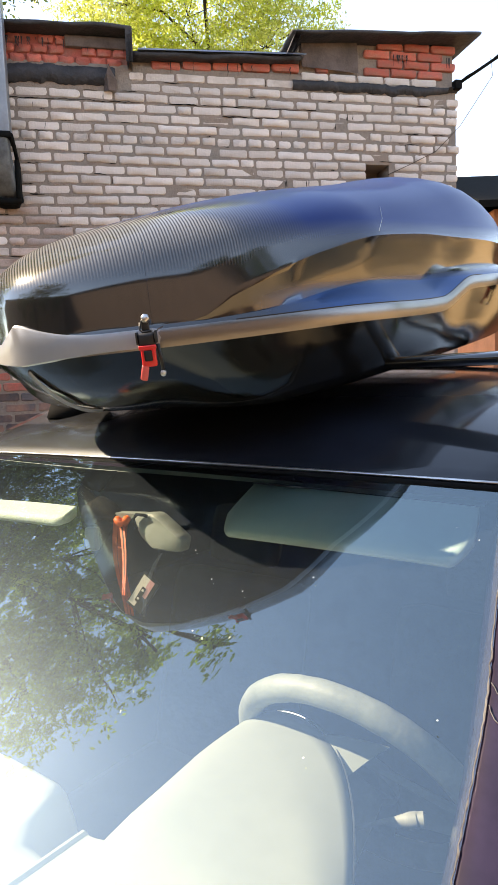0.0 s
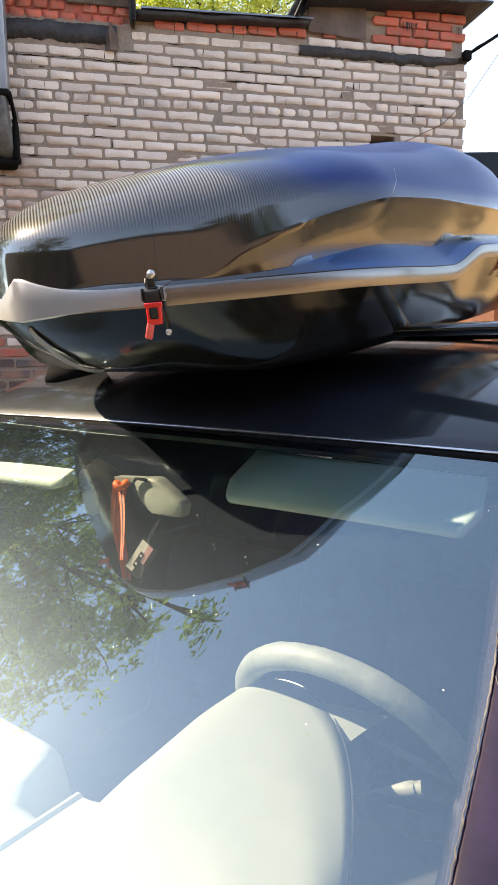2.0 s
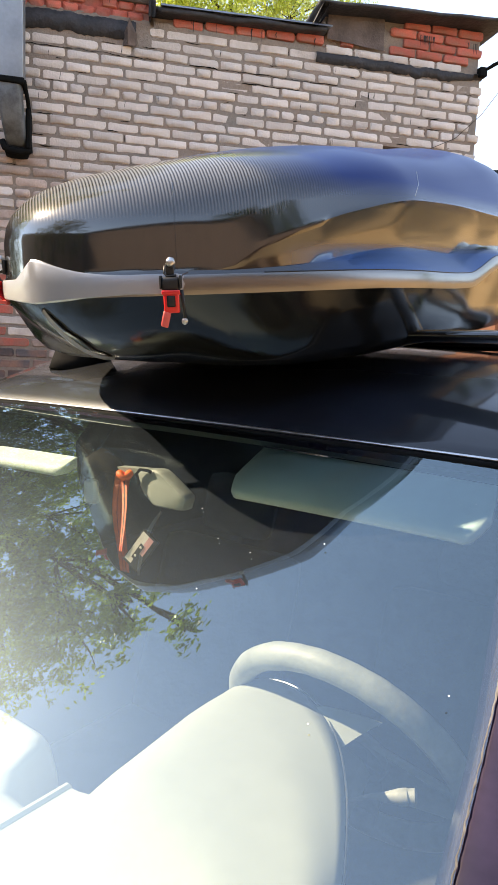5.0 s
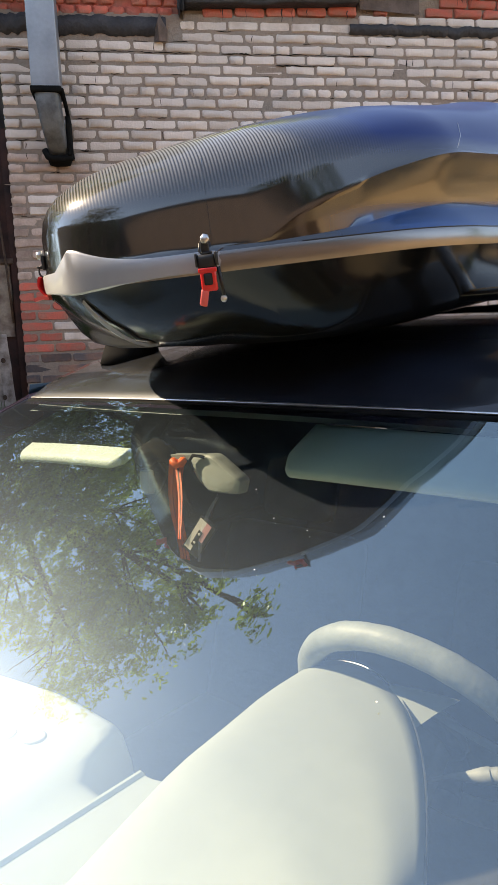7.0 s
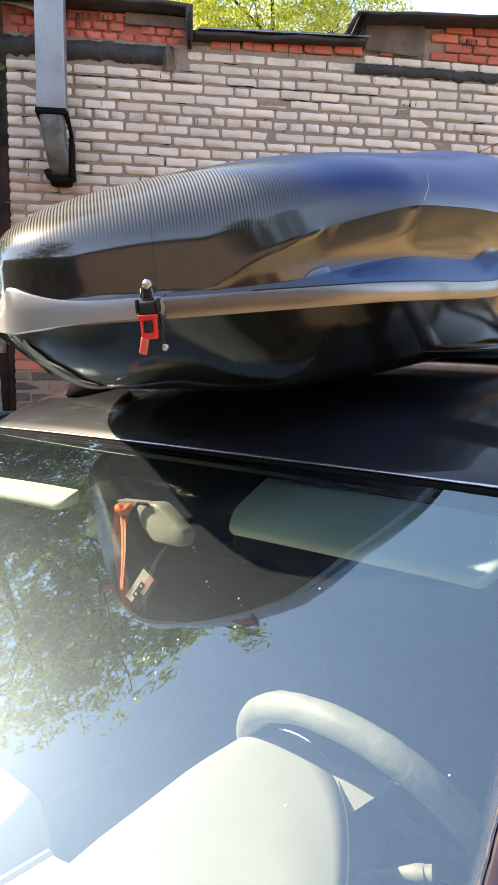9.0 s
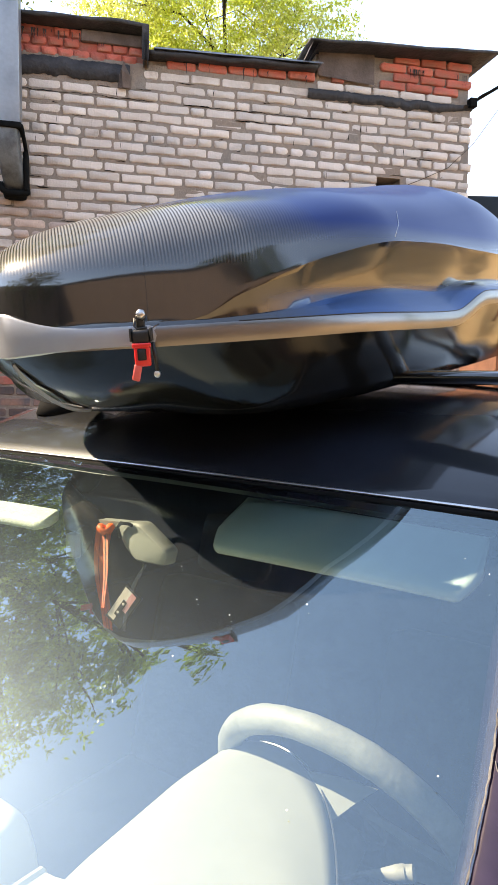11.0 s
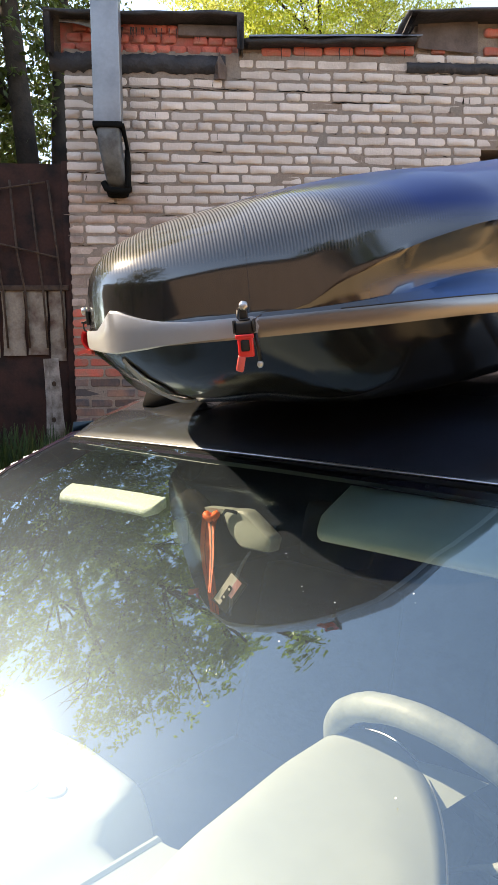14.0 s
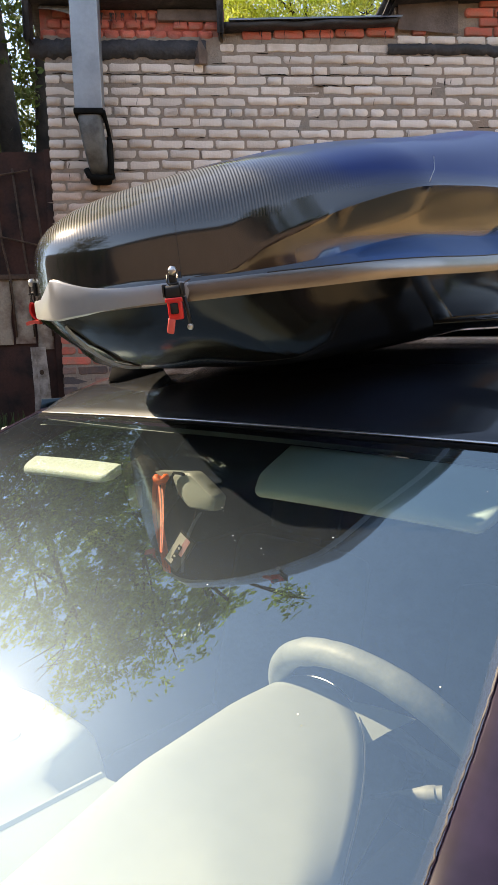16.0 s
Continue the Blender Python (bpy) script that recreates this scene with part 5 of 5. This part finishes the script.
    for k, (dx, w, mat) in enumerate(((-0.0125, 0.0075, M_RIBBON_O), (-0.0065, 0.0018, M_RIBBON_K), (-0.001, 0.0085, M_RIBBON_O), (0.0050, 0.0018, M_RIBBON_K), (0.0105, 0.0075, M_RIBBON_O))):
        bm = bmesh.new()
        sheet(bm, [[(dx * (1 - 0.45 * s) - 0.006 * math.sin(s * 3.1) + 0.004 * s + e * w * (1 - 0.3 * s), -0.004 * math.sin(5 * s), -0.005 - 0.155 * s) for e in (-0.8, 0.8)] for s in [i / 12 for i in range(13)]])
        bmesh.ops.solidify(bm, geom=list(bm.faces), thickness=0.0008)
        part("stripe", bm, mat, rb)
    for k, (dx, w, mat) in enumerate(((0.006, 0.004, M_RIBBON_O), (0.010, 0.003, M_RIBBON_K), (0.014, 0.004, M_RIBBON_O))):
        bm = bmesh.new()
        sheet(bm, [[((dx + 0.006 * math.sin(3 * s)) * (1 - 0.55 * s) + e * w * 0.6 * (1 - 0.5 * s), -0.008, -0.005 - 0.118 * s) for e in (-1, 1)] for s in [i / 8 for i in range(9)]])
        bmesh.ops.solidify(bm, geom=list(bm.faces), thickness=0.0008)
        part("tail", bm, mat, rb)
    bm = bmesh.new()
    tube(bm, [(0.008 * math.cos(a) + 0.003, 0.008 * math.sin(a), -0.002 + 0.003 * math.sin(2 * a)) for a in [k * math.pi / 6 for k in range(12)]], 0.0062, 8, True)
    part("knot", bm, M_RIBBON_O, rb)
    cs = thing("cassette", "small tape cassette with a pink and white label", "cassette", CAR @ pose(0.068, -0.100, -0.203, 0, 36, 12))
    bm = bmesh.new()
    box(bm, (-0.0165, -0.003, -0.033), (0.0165, 0.003, 0.033), 0.0012)
    part("shell", bm, M_BLACKPL, cs)
    bm = bmesh.new()
    box(bm, (-0.0145, -0.0036, -0.028), (-0.001, -0.0031, 0.030))
    part("label", bm, M_LABEL, cs, "white paper label", smooth=False)
    bm = bmesh.new()
    box(bm, (-0.001, -0.0036, -0.004), (0.009, -0.0031, 0.030))
    part("label", bm, M_PINK, cs, "pink paper label", smooth=False)
    bm = bmesh.new()
    box(bm, (-0.006, -0.0042, -0.018), (0.002, -0.0037, 0.012), 0.0002)
    part("window", bm, M_BLACKPL, cs)
    for z in (-0.011, 0.006):
        bm = bmesh.new()
        disc(bm, (-0.002, -0.0043, z), (0, -1, 0), 0.0022, 0.0006, 10)
        part("reel", bm, M_LABEL, cs)
    bm = bmesh.new()
    tube(bm, [(0, 0, 0.033), (-0.01, 0.0, 0.07), (-0.02, 0, 0.10)], 0.0008, 4)
    part("cord", bm, M_BLACKPL, cs)


# ---- roof rack and box ----
def build_rack():
    for y, foot in ((0.20, 0.20), (0.80, 0.80)):
        bar = thing("roof_bar", "black aluminium roof bar on black clamp feet", "roof bar", CAR @ pose(0, y, 0), "roof bars")
        bm = bmesh.new()
        rows = []
        for x in [-0.52, -0.45, -0.25, 0, 0.25, 0.5, 0.68]:
            rows.append([(x, 0.034 * math.cos(a), 0.151 + 0.010 * math.sin(a)) for a in [k * math.pi / 8 for k in range(16)]])
        vs = sheet(bm, rows, True)
        bm.faces.new(vs[0][::-1])
        bm.faces.new(vs[-1])
        part("rail", bm, M_GLOSS, bar)
        for s in (-1, 1):
            bm = bmesh.new()
            z0 = roof_z(0.56, y)
            rows = []
            for t, w, d in ((0.0, 0.085, 0.06), (0.25, 0.08, 0.055), (0.6, 0.07, 0.048), (0.9, 0.055, 0.042), (1.0, 0.04, 0.036)):
                z = z0 - 0.01 + (0.152 - z0 + 0.01) * t
                rows.append([(s * ((0.665 if s > 0 else 0.45) - 0.02 * t) + w * (0.7 if s > 0 else 1.0) * math.cos(a), d * math.sin(a), z) for a in [k * math.pi / 6 for k in range(12)]])
            vs = sheet(bm, rows, True)
            bm.faces.new(vs[-1])
            bm.faces.new(vs[0][::-1])
            part("clamp_foot", bm, M_RUBBERBLACK, bar, "black plastic clamp foot")


BW, BY0, BY1, BYF, BYB = 0.355, 0.165, 0.55, -0.293, 1.36
RIDGE = [(-0.30, 0.140), (-0.16, 0.170), (0.06, 0.218), (0.2, 0.238), (0.38, 0.258), (0.52, 0.276), (0.66, 0.296), (0.8, 0.297), (0.95, 0.270), (1.1, 0.222), (1.25, 0.150), (1.36, 0.09)]
CREASE = [(-0.30, 0.029), (-0.20, 0.029), (-0.165, 0.031), (-0.143, 0.042), (-0.127, 0.055), (-0.092, 0.071), (-0.052, 0.084), (-0.008, 0.097), (0.043, 0.108), (0.092, 0.117), (0.147, 0.123), (0.247, 0.126), (0.338, 0.127), (0.456, 0.124), (0.75, 0.116), (1.05, 0.10), (1.36, 0.07)]


def outline(a):
    """Rim of the box in its own frame by angle; 0 looks to the driver's side, 90 to the rear. The bow comes to a soft point."""
    c, s = math.cos(a), math.sin(a)
    p = 2 / 1.72 if s < 0 else 1.0
    x = BW * math.copysign(abs(c) ** p, c)
    y = BY0 - (BY0 - BYF) * abs(s) ** p if s < 0 else BY1 + (BYB - BY1) * s
    if x < 0:
        x *= 1 + 0.30 * ease((y + 0.25) / 0.2)
    return x, y


def rim_points(n=150):
    pts = [outline(2 * math.pi * (k + 0.5) / n) for k in range(n)]
    out = []
    for k, (x, y) in enumerate(pts):
        out.append((x, y))
        nx, ny = pts[(k + 1) % n]
        if abs(ny - y) > 0.2:
            for j in range(1, 24):
                out.append((x + (nx - x) * j / 24, y + (ny - y) * j / 24))
    return out


def ease(v):
    v = max(0.0, min(1.0, v))
    return v * v * (3 - 2 * v)


def rim_lift(y):
    """The rim steps up where the flank swells to the rear."""
    return 0.032 * ease((y - 0.33) / 0.17) - 0.007 * ease(y / 0.3)


def lid_profile(x, y):
    """Half section from the rim to the ridge: (share of the half width, height, share of the ridge height)."""
    g = ease((y + 0.20) / 0.30)
    c = spline(CREASE, y)
    led = 0.029 + 0.034 * ease((y + 0.15) / 0.34) - 0.022 * ease((y - 0.22) / 0.4)
    c = max(c - rim_lift(y), led)
    rc = 0.982 - 0.045 * g
    out = [(1.0, 0.0), (1.003, 0.005), (1.003, 0.020), (0.997, 0.0245), (0.992 - 0.015 * g, 0.0265 + 0.004 * g), (0.988 - 0.05 * g, 0.028 + 0.014 * g), (0.985 - 0.092 * g, 0.0295 + 0.0245 * g * min(1.0, (led - 0.028) / 0.035)),
           (0.984 - 0.112 * g, led), (0.984 - 0.108 * g, led + 0.25 * max(0.001, c - led)), (0.984 - 0.085 * g, led + 0.55 * max(0.001, c - led)), (0.983 - 0.062 * g, led + 0.85 * max(0.001, c - led)), (rc, led + max(0.002, c - led)),
           (rc - 0.004 - 0.010 * g, led + max(0.002, c - led) + 0.006)]
    return [(r, z, 0.0) for r, z in out], rc - 0.004 - 0.010 * g, out[-1][1]


def build_box():
    bx = thing("roof_box", "carbon-look roof box with silver trim and red latches", "roof box", BOX)
    pts = rim_points()
    spine = lambda x, y: (0.0, min(max(y, -0.02), 0.90))

    def loops():
        rows = []
        for j in range(13):
            row = []
            for x, y in pts:
                r, z, _ = lid_profile(x, y)[0][j]
                sx, sy = spine(x, y)
                row.append((sx + (x - sx) * r, sy + (y - sy) * r, z + rim_lift(y)))
            rows.append(row)
        for ph in (8, 18, 28, 38, 48, 57, 66, 74, 82, 90):
            row = []
            for x, y in pts:
                e = 2 / (2.35 + 1.5 * ease((0.05 - y) / 0.28))
                _, rc, zc = lid_profile(x, y)
                slant, t = ease((y + 0.02) / 0.26), ph / 90
                br = (1 - t) ** 3 + 3 * (1 - t) ** 2 * t * 0.93 + 3 * (1 - t) * t * t * 0.58
                bz = 3 * (1 - t) ** 2 * t * 0.72 + 3 * (1 - t) * t * t + t ** 3
                r = rc * ((1 - slant) * math.cos(radians(ph)) ** e + slant * br) if ph < 90 else 0.0
                up = (1 - slant) * math.sin(radians(ph)) ** e + slant * bz
                sx, sy = spine(x, y)
                px, py = sx + (x - sx) * r, sy + (y - sy) * r
                row.append((px, py, zc + rim_lift(y) + (spline(RIDGE, py) - zc - rim_lift(y)) * up))
            rows.append(row)
        return rows

    rows = loops()
    bm = bmesh.new()
    sheet(bm, rows[3:], True)
    bmesh.ops.remove_doubles(bm, verts=bm.verts, dist=0.0004)
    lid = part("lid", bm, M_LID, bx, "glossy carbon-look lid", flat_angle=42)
    # hairline panel seams across the lid
    for y0, half, lab in ((-0.205, 1, "front panel seam"), (0.16, 1, "rear panel seam")):
        k = min(range(len(pts)), key=lambda i: abs(pts[i][1] - y0) + (9 if pts[i][0] < 0 else 0))
        line = [Vector(rows[j][k]) for j in range(11, 17)]
        if y0 > 0:
            line = []
            for j in range(12, 15):
                yy = y0 + 0.030 * (j - 12)
                pair = next(((Vector(a), Vector(b)) for a, b in zip(rows[j], rows[j][1:]) if a[0] > 0 and (a[1] - yy) * (b[1] - yy) <= 0 and a[1] != b[1]), None)
                if pair:
                    a, b = pair
                    line.append(a.lerp(b, (yy - a.y) / (b.y - a.y)) + Vector((0, 0, 0.0004)))
        bm = bmesh.new()
        tube(bm, line, 0.0004, 5)
        part("seam", bm, M_STEEL if y0 > 0 else M_GLOSS, bx, lab)
    # the rim: silver and taller round the nose, body-coloured along the flanks
    bm = bmesh.new()
    sheet(bm, rows[0:4], True)
    part("rim", bm, M_RIM, bx, "polished silver rim", flat_angle=28)
    # dark groove between the rim and the ledge
    k0 = min(range(len(pts)), key=lambda i: abs(pts[i][1] + 0.12) + (9 if pts[i][0] < 0 else 0))
    k1 = min(range(len(pts)), key=lambda i: abs(pts[i][1] - 0.55) + (9 if pts[i][0] < 0 else 0))
    span = range(k0, k1 + 1) if k0 < k1 else list(range(k0, len(pts))) + list(range(0, k1 + 1))
    bm = bmesh.new()
    tube(bm, [Vector(rows[3][k]) + Vector((0, 0, 0.0006)) for k in span], 0.0008, 5)
    part("groove", bm, M_BLACKPL, bx, "dark groove above the rim")
    bm = bmesh.new()
    nose = sorted(((x, y) for x, y in pts if y < -0.185), key=lambda p: p[0])
    prow = []
    for x, y in nose:
        t = abs(x - 0.012)
        up = 0.026 + 0.026 * (max(0, 1 - t / 0.12) ** 2.0 if x > 0.012 else max(0, 1 - t / 0.045) ** 1.2)
        dn = 0.001 - 0.007 * max(0, 1 - abs(x - 0.012) / 0.12) ** 1.3
        sx, sy = spine(x, y)
        out = lambda rr: (sx + (x - sx) * (rr - sink), sy + (y - sy) * (rr - sink))
        f = max(0.0, 1 - max(0, y + 0.22) / 0.06)
        g = ease((-0.187 - y) / 0.02) if x > 0 else 1.0
        up, dn = up - 0.006 * (1 - g), dn + 0.006 * (1 - g)
        sink = 0.012 * (1 - g)
        keel = 0.010 * max(0, 1 - t / 0.035)
        prow.append([(*out(0.985), up), (*out(1.0 + 0.002 * f), up + 0.0005), (*out(1.004 + 0.002 * f + keel * 0.5), up - 0.002), (*out(1.005 + 0.004 * f + keel), (up + dn) / 2), (*out(1.004 + 0.003 * f + keel), dn + 0.002), (*out(0.99), dn)])
    sheet(bm, prow)
    part("nose_trim", bm, M_SILVER, bx, "matt silver nose trim", flat_angle=35)
    # base
    bm = bmesh.new()
    base = [(1.0, 0.0), (0.992, -0.004), (0.965, -0.018), (0.915, -0.042), (0.83, -0.072), (0.72, -0.093), (0.58, -0.104), (0.3, -0.108), (0.0, -0.108)]
    brow = []
    for r, z in base:
        row = []
        for x, y in pts:
            sx, sy = spine(x, y)
            q = 1 - (1 - r) * (1.0 - (0.5 * ease((y + 0.24) / 0.2) * ease(r / 0.9) if x > 0 else 0.0) + 0.9 * ease((-0.02 - y) / 0.2) - (0.5 * ease((y + 0.2) / 0.2) * ease(r / 0.9) if x < 0 else 0.0))
            q = max(q, 0.0) if r > 0 else 0.0
            row.append((sx + (x - sx) * q, sy + (y - sy) * q, z + rim_lift(y) * max(0, 1 + z / 0.1)))
        brow.append(row)
    sheet(bm, brow, True)
    bmesh.ops.remove_doubles(bm, verts=bm.verts, dist=0.0004)
    part("base", bm, M_BASE, bx, "black plastic base shell")

    # grey strip added to paint the brighter left facet beyond the keel
    bm = bmesh.new()
    rows = []
    for t in range(13):
        y, z = -0.280 + 0.118 * t / 12, -0.014 - 0.074 * math.sin(math.pi / 2 * t / 12) ** 0.85
        w = 0.006 * math.sin(math.pi * (t + 0.6) / 13.2) ** 0.7
        rows.append([(0.006 - w, y, z + 0.004), (0.006 - w * 0.8, y - 0.002, z - 0.001), (0.006, y - 0.002, z - 0.0025), (0.006 + 0.002, y, z + 0.002)])
    sheet(bm, rows)
    part("bright_facet_strip", bm, M_TIN, bx, "light grey strip for the keel's bright left facet")

    def latch(a_x, a_y, face, opened=False):
        """A toggle latch: bolt, black hinge, red lever with a black window and a faded tab, lower rivet and cord."""
        l = new("latch")
        l.parent = bx
        l.matrix_basis = Matrix.Translation((a_x, a_y, 0.019 if opened else 0.003)) @ pose(0, 0, 0, 0, 0, face)
        l.scale = (0.82, 0.85, 0.90)
        tagged(l, "red toggle latch on a black hinge")
        # local: x along the rim, y outwards is -y, z up
        bm = bmesh.new()
        disc(bm, (0.0, -0.010, 0.040), (0, -1, 0.15), 0.0070, 0.008, 6, 0.001)
        part("bolt", bm, M_STEEL, l, "bright domed bolt")
        bm = bmesh.new()
        box(bm, (-0.0085, -0.012, 0.018), (0.004, -0.006, 0.040), 0.002)
        tube(bm, [(-0.009, -0.014, 0.036), (-0.010, -0.016, 0.026), (-0.006, -0.018, 0.022), (0.008, -0.018, 0.023)], 0.0018, 6)
        part("hook", bm, M_BLACKPL, l)
        if opened:
            # ring, thin bent lever and the tab standing out from it
            bm = bmesh.new()
            tube(bm, [(0.0, -0.013 + 0.0075 * math.cos(a), 0.016 + 0.0085 * math.sin(a)) for a in [k * math.pi / 8 for k in range(16)]], 0.0016, 6, True)
            part("ring", bm, M_BLACKPL, l)
            bm = bmesh.new()
            tube(bm, [(0.004, -0.008, 0.010), (0.005, -0.004, -0.010), (0.006, 0.001, -0.030)], 0.003, 6)
            part("strap", bm, M_BLACKPL, l)

            def bent(name, line, half, thick, mat, parent, label):
                bm = bmesh.new()
                n = len(line)
                up, low = [], []
                for q in range(n):
                    d = Vector(line[min(q + 1, n - 1)]) - Vector(line[max(q - 1, 0)])
                    o = Vector((-d.y, d.x)).normalized() * thick / 2
                    up.append((line[q][0] + o.x, line[q][1] + o.y))
                    low.append((line[q][0] - o.x, line[q][1] - o.y))
                loop = up + low[::-1]
                vs = sheet(bm, [[(x, y, z) for y, z in loop] for x in (-half, half)], True)
                bm.faces.new(vs[0])
                bm.faces.new(vs[1][::-1])
                return part(name, bm, mat, parent, label, flat_angle=40)

            lever = bent("lever", [(-0.017, 0.008), (-0.0205, 0.002), (-0.0215, -0.006), (-0.018, -0.014), (-0.012, -0.020)], 0.010, 0.0035, M_REDPL, l, "thin bent red lever hanging open")
            bent("tab", [(-0.036, -0.026), (-0.028, -0.024), (-0.018, -0.0235), (-0.008, -0.026)], 0.007, 0.0055, M_REDTAB, lever, "faded red tab standing out")
            return
        bm = bmesh.new()
        box(bm, (-0.0145, -0.026, 0.002), (0.0125, -0.008, 0.021), 0.004)
        box(bm, (-0.0165, -0.028, 0.006), (-0.0140, -0.010, 0.023), 0.001)
        box(bm, (0.0125, -0.028, 0.006), (0.0150, -0.010, 0.023), 0.001)
        part("hinge", bm, M_BLACKPL, l)
        bm = bmesh.new()
        box(bm, (-0.0115, -0.030, -0.026), (0.0115, -0.020, 0.004), 0.003)
        box(bm, (-0.0135, -0.031, -0.002), (0.0135, -0.026, 0.004), 0.0015)
        lever = part("lever", bm, M_REDPL, l, "bright red lever")
        bm = bmesh.new()
        box(bm, (-0.0062, -0.0312, -0.018), (0.0062, -0.0295, -0.003), 0.002)
        part("window", bm, M_BLACKPL, lever, "black recess")
        bm = bmesh.new()
        box(bm, (-0.0058, -0.030, -0.046), (0.0058, -0.024, -0.024), 0.003, pose(0, 0, 0, 0, 16, 0))
        part("tab", bm, M_REDTAB, lever, "faded red tab")
        bm = bmesh.new()
        tube(bm, [(0.014, -0.016, 0.004), (0.016, -0.014, -0.015), (0.017, -0.012, -0.036)], 0.003, 6)
        part("strap", bm, M_BLACKPL, l)
        bm = bmesh.new()
        disc(bm, (0.0165, -0.010, -0.037), (0, -1, -0.3), 0.0048, 0.005, 12, 0.001)
        part("rivet", bm, M_STEEL, l, "small steel rivet")
        # short thin brown wire beside the hinge
        bm = bmesh.new()
        tube(bm, [(0.013, -0.012, 0.020), (0.017, -0.010, 0.024), (0.024, -0.006, 0.027)], 0.0007, 5)
        part("short_wire", bm, M_RUST, l, "thin rust-brown wire")

    latch(0.178, -0.214, 36)
    latch(-0.098, -0.252, -62, True)
    latch(0.355, 0.70, 95)
    return bx


# ---- assembly ----
build_ground()
north = build_wall()
build_parapets()
build_drips()
build_duct()
build_fence()
blades("tall_grass", "tall green weeds along the gate", -1.75, 5.35, 0.75, 0.32, 3600, 0.4, 1.25, 4)
blades("tall_grass", "weeds at the foot of the wall", 0.9, 5.72, 1.9, 0.10, 700, 0.1, 0.45, 5)
build_far_garage()
build_wire()
build_reflected_rows()
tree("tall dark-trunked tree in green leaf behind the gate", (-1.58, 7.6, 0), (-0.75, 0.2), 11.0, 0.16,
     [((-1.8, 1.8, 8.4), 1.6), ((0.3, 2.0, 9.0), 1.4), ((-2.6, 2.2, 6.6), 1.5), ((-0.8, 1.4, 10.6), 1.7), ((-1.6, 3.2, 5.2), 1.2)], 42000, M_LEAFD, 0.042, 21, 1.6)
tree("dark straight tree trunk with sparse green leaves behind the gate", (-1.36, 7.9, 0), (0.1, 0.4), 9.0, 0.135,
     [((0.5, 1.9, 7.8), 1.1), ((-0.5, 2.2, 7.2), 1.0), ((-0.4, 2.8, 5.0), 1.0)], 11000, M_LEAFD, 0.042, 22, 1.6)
tree("large green tree leaning over the yard", (-5.6, 8.4, 0), (0.9, -1.6), 11.0, 0.24,
     [((0.9, -1.2, 5.9), 1.5), ((1.5, -0.7, 6.8), 1.3), ((1.2, -1.1, 7.4), 1.5), ((1.9, -1.7, 8.2), 1.3), ((-0.2, -2.1, 7.4), 1.8), ((-0.1, -3.5, 8.6), 1.5), ((1.8, -3.4, 8.6), 1.4), ((1.4, -4.5, 9.0), 1.1),
      ((2.4, -4.5, 9.2), 0.7), ((0.6, -2.6, 9.4), 1.4), ((2.3, -0.6, 6.9), 1.1), ((3.05, -5.35, 9.9), 0.34), ((-1.6, -1.0, 6.2), 1.7), ((-1.2, -3.6, 10.0), 1.4)], 44000, M_LEAF, 0.062, 23, 1.0)
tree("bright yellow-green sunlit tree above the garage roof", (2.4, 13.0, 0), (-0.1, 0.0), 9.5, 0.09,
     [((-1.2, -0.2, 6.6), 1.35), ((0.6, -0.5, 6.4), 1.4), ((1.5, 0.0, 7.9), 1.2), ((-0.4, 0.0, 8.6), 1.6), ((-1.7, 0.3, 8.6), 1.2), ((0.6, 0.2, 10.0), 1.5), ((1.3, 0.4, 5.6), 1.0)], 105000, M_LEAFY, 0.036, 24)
# four unseen trees, added for the gloss of box and car to reflect
tree("unseen green tree beyond the garages, added for reflections", (19.0, 4.0, 0), (0.0, 0.0), 8.0, 0.2,
     [((0, 0, 5.6), 2.2), ((1.6, 0.2, 6.8), 1.8), ((-1.6, 0.1, 7.0), 1.8), ((0, 0, 8.4), 1.7)], 9000, M_LEAF, 0.12, 36)
tree("unseen dark tree beside the yard, added for reflections", (-9.5, -2.0, 0), (0.2, 0.0), 7.5, 0.2,
     [((0, 0, 4.6), 1.9), ((0.4, 2.2, 4.4), 1.6), ((0.2, -2.4, 4.8), 1.9), ((0, 0.2, 6.6), 1.8), ((0.2, -1.6, 7.0), 1.5)], 12000, M_LEAFD, 0.11, 43)
tree("unseen dark bushy tree behind the sheds, added for reflections", (3.2, -15.0, 0), (0.4, 0.0), 10.0, 0.25,
     [((0, 0, 6.6), 2.4), ((2.6, 0.4, 7.4), 2.3), ((-2.2, 0.3, 6.2), 2.0), ((1.0, 0.2, 9.2), 2.3), ((5.0, 0.3, 6.6), 2.3)], 16000, M_LEAFD, 0.16, 41)
tree("unseen broad dark tree past the sheds, added for reflections", (11.5, -14.5, 0), (-0.3, 0.0), 11.0, 0.26,
     [((0, 0, 7.0), 2.7), ((2.6, 0.4, 8.0), 2.4), ((-2.8, 0.3, 7.6), 2.4), ((0.0, 0.2, 10.4), 2.4), ((5.2, 0.3, 7.0), 2.4)], 16000, M_LEAFD, 0.16, 42)
# its low left clumps are unseen, added to darken the box nose's reflection
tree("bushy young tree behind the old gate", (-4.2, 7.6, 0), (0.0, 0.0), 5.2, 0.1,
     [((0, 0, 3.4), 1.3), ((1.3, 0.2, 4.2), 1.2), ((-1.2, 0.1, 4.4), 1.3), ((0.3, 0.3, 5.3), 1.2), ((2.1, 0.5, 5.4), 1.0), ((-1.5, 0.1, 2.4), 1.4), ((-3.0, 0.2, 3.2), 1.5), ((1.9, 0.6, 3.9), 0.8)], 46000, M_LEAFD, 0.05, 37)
build_car()
build_rack()
build_box()
build_trinkets()
lay_bricks(north)
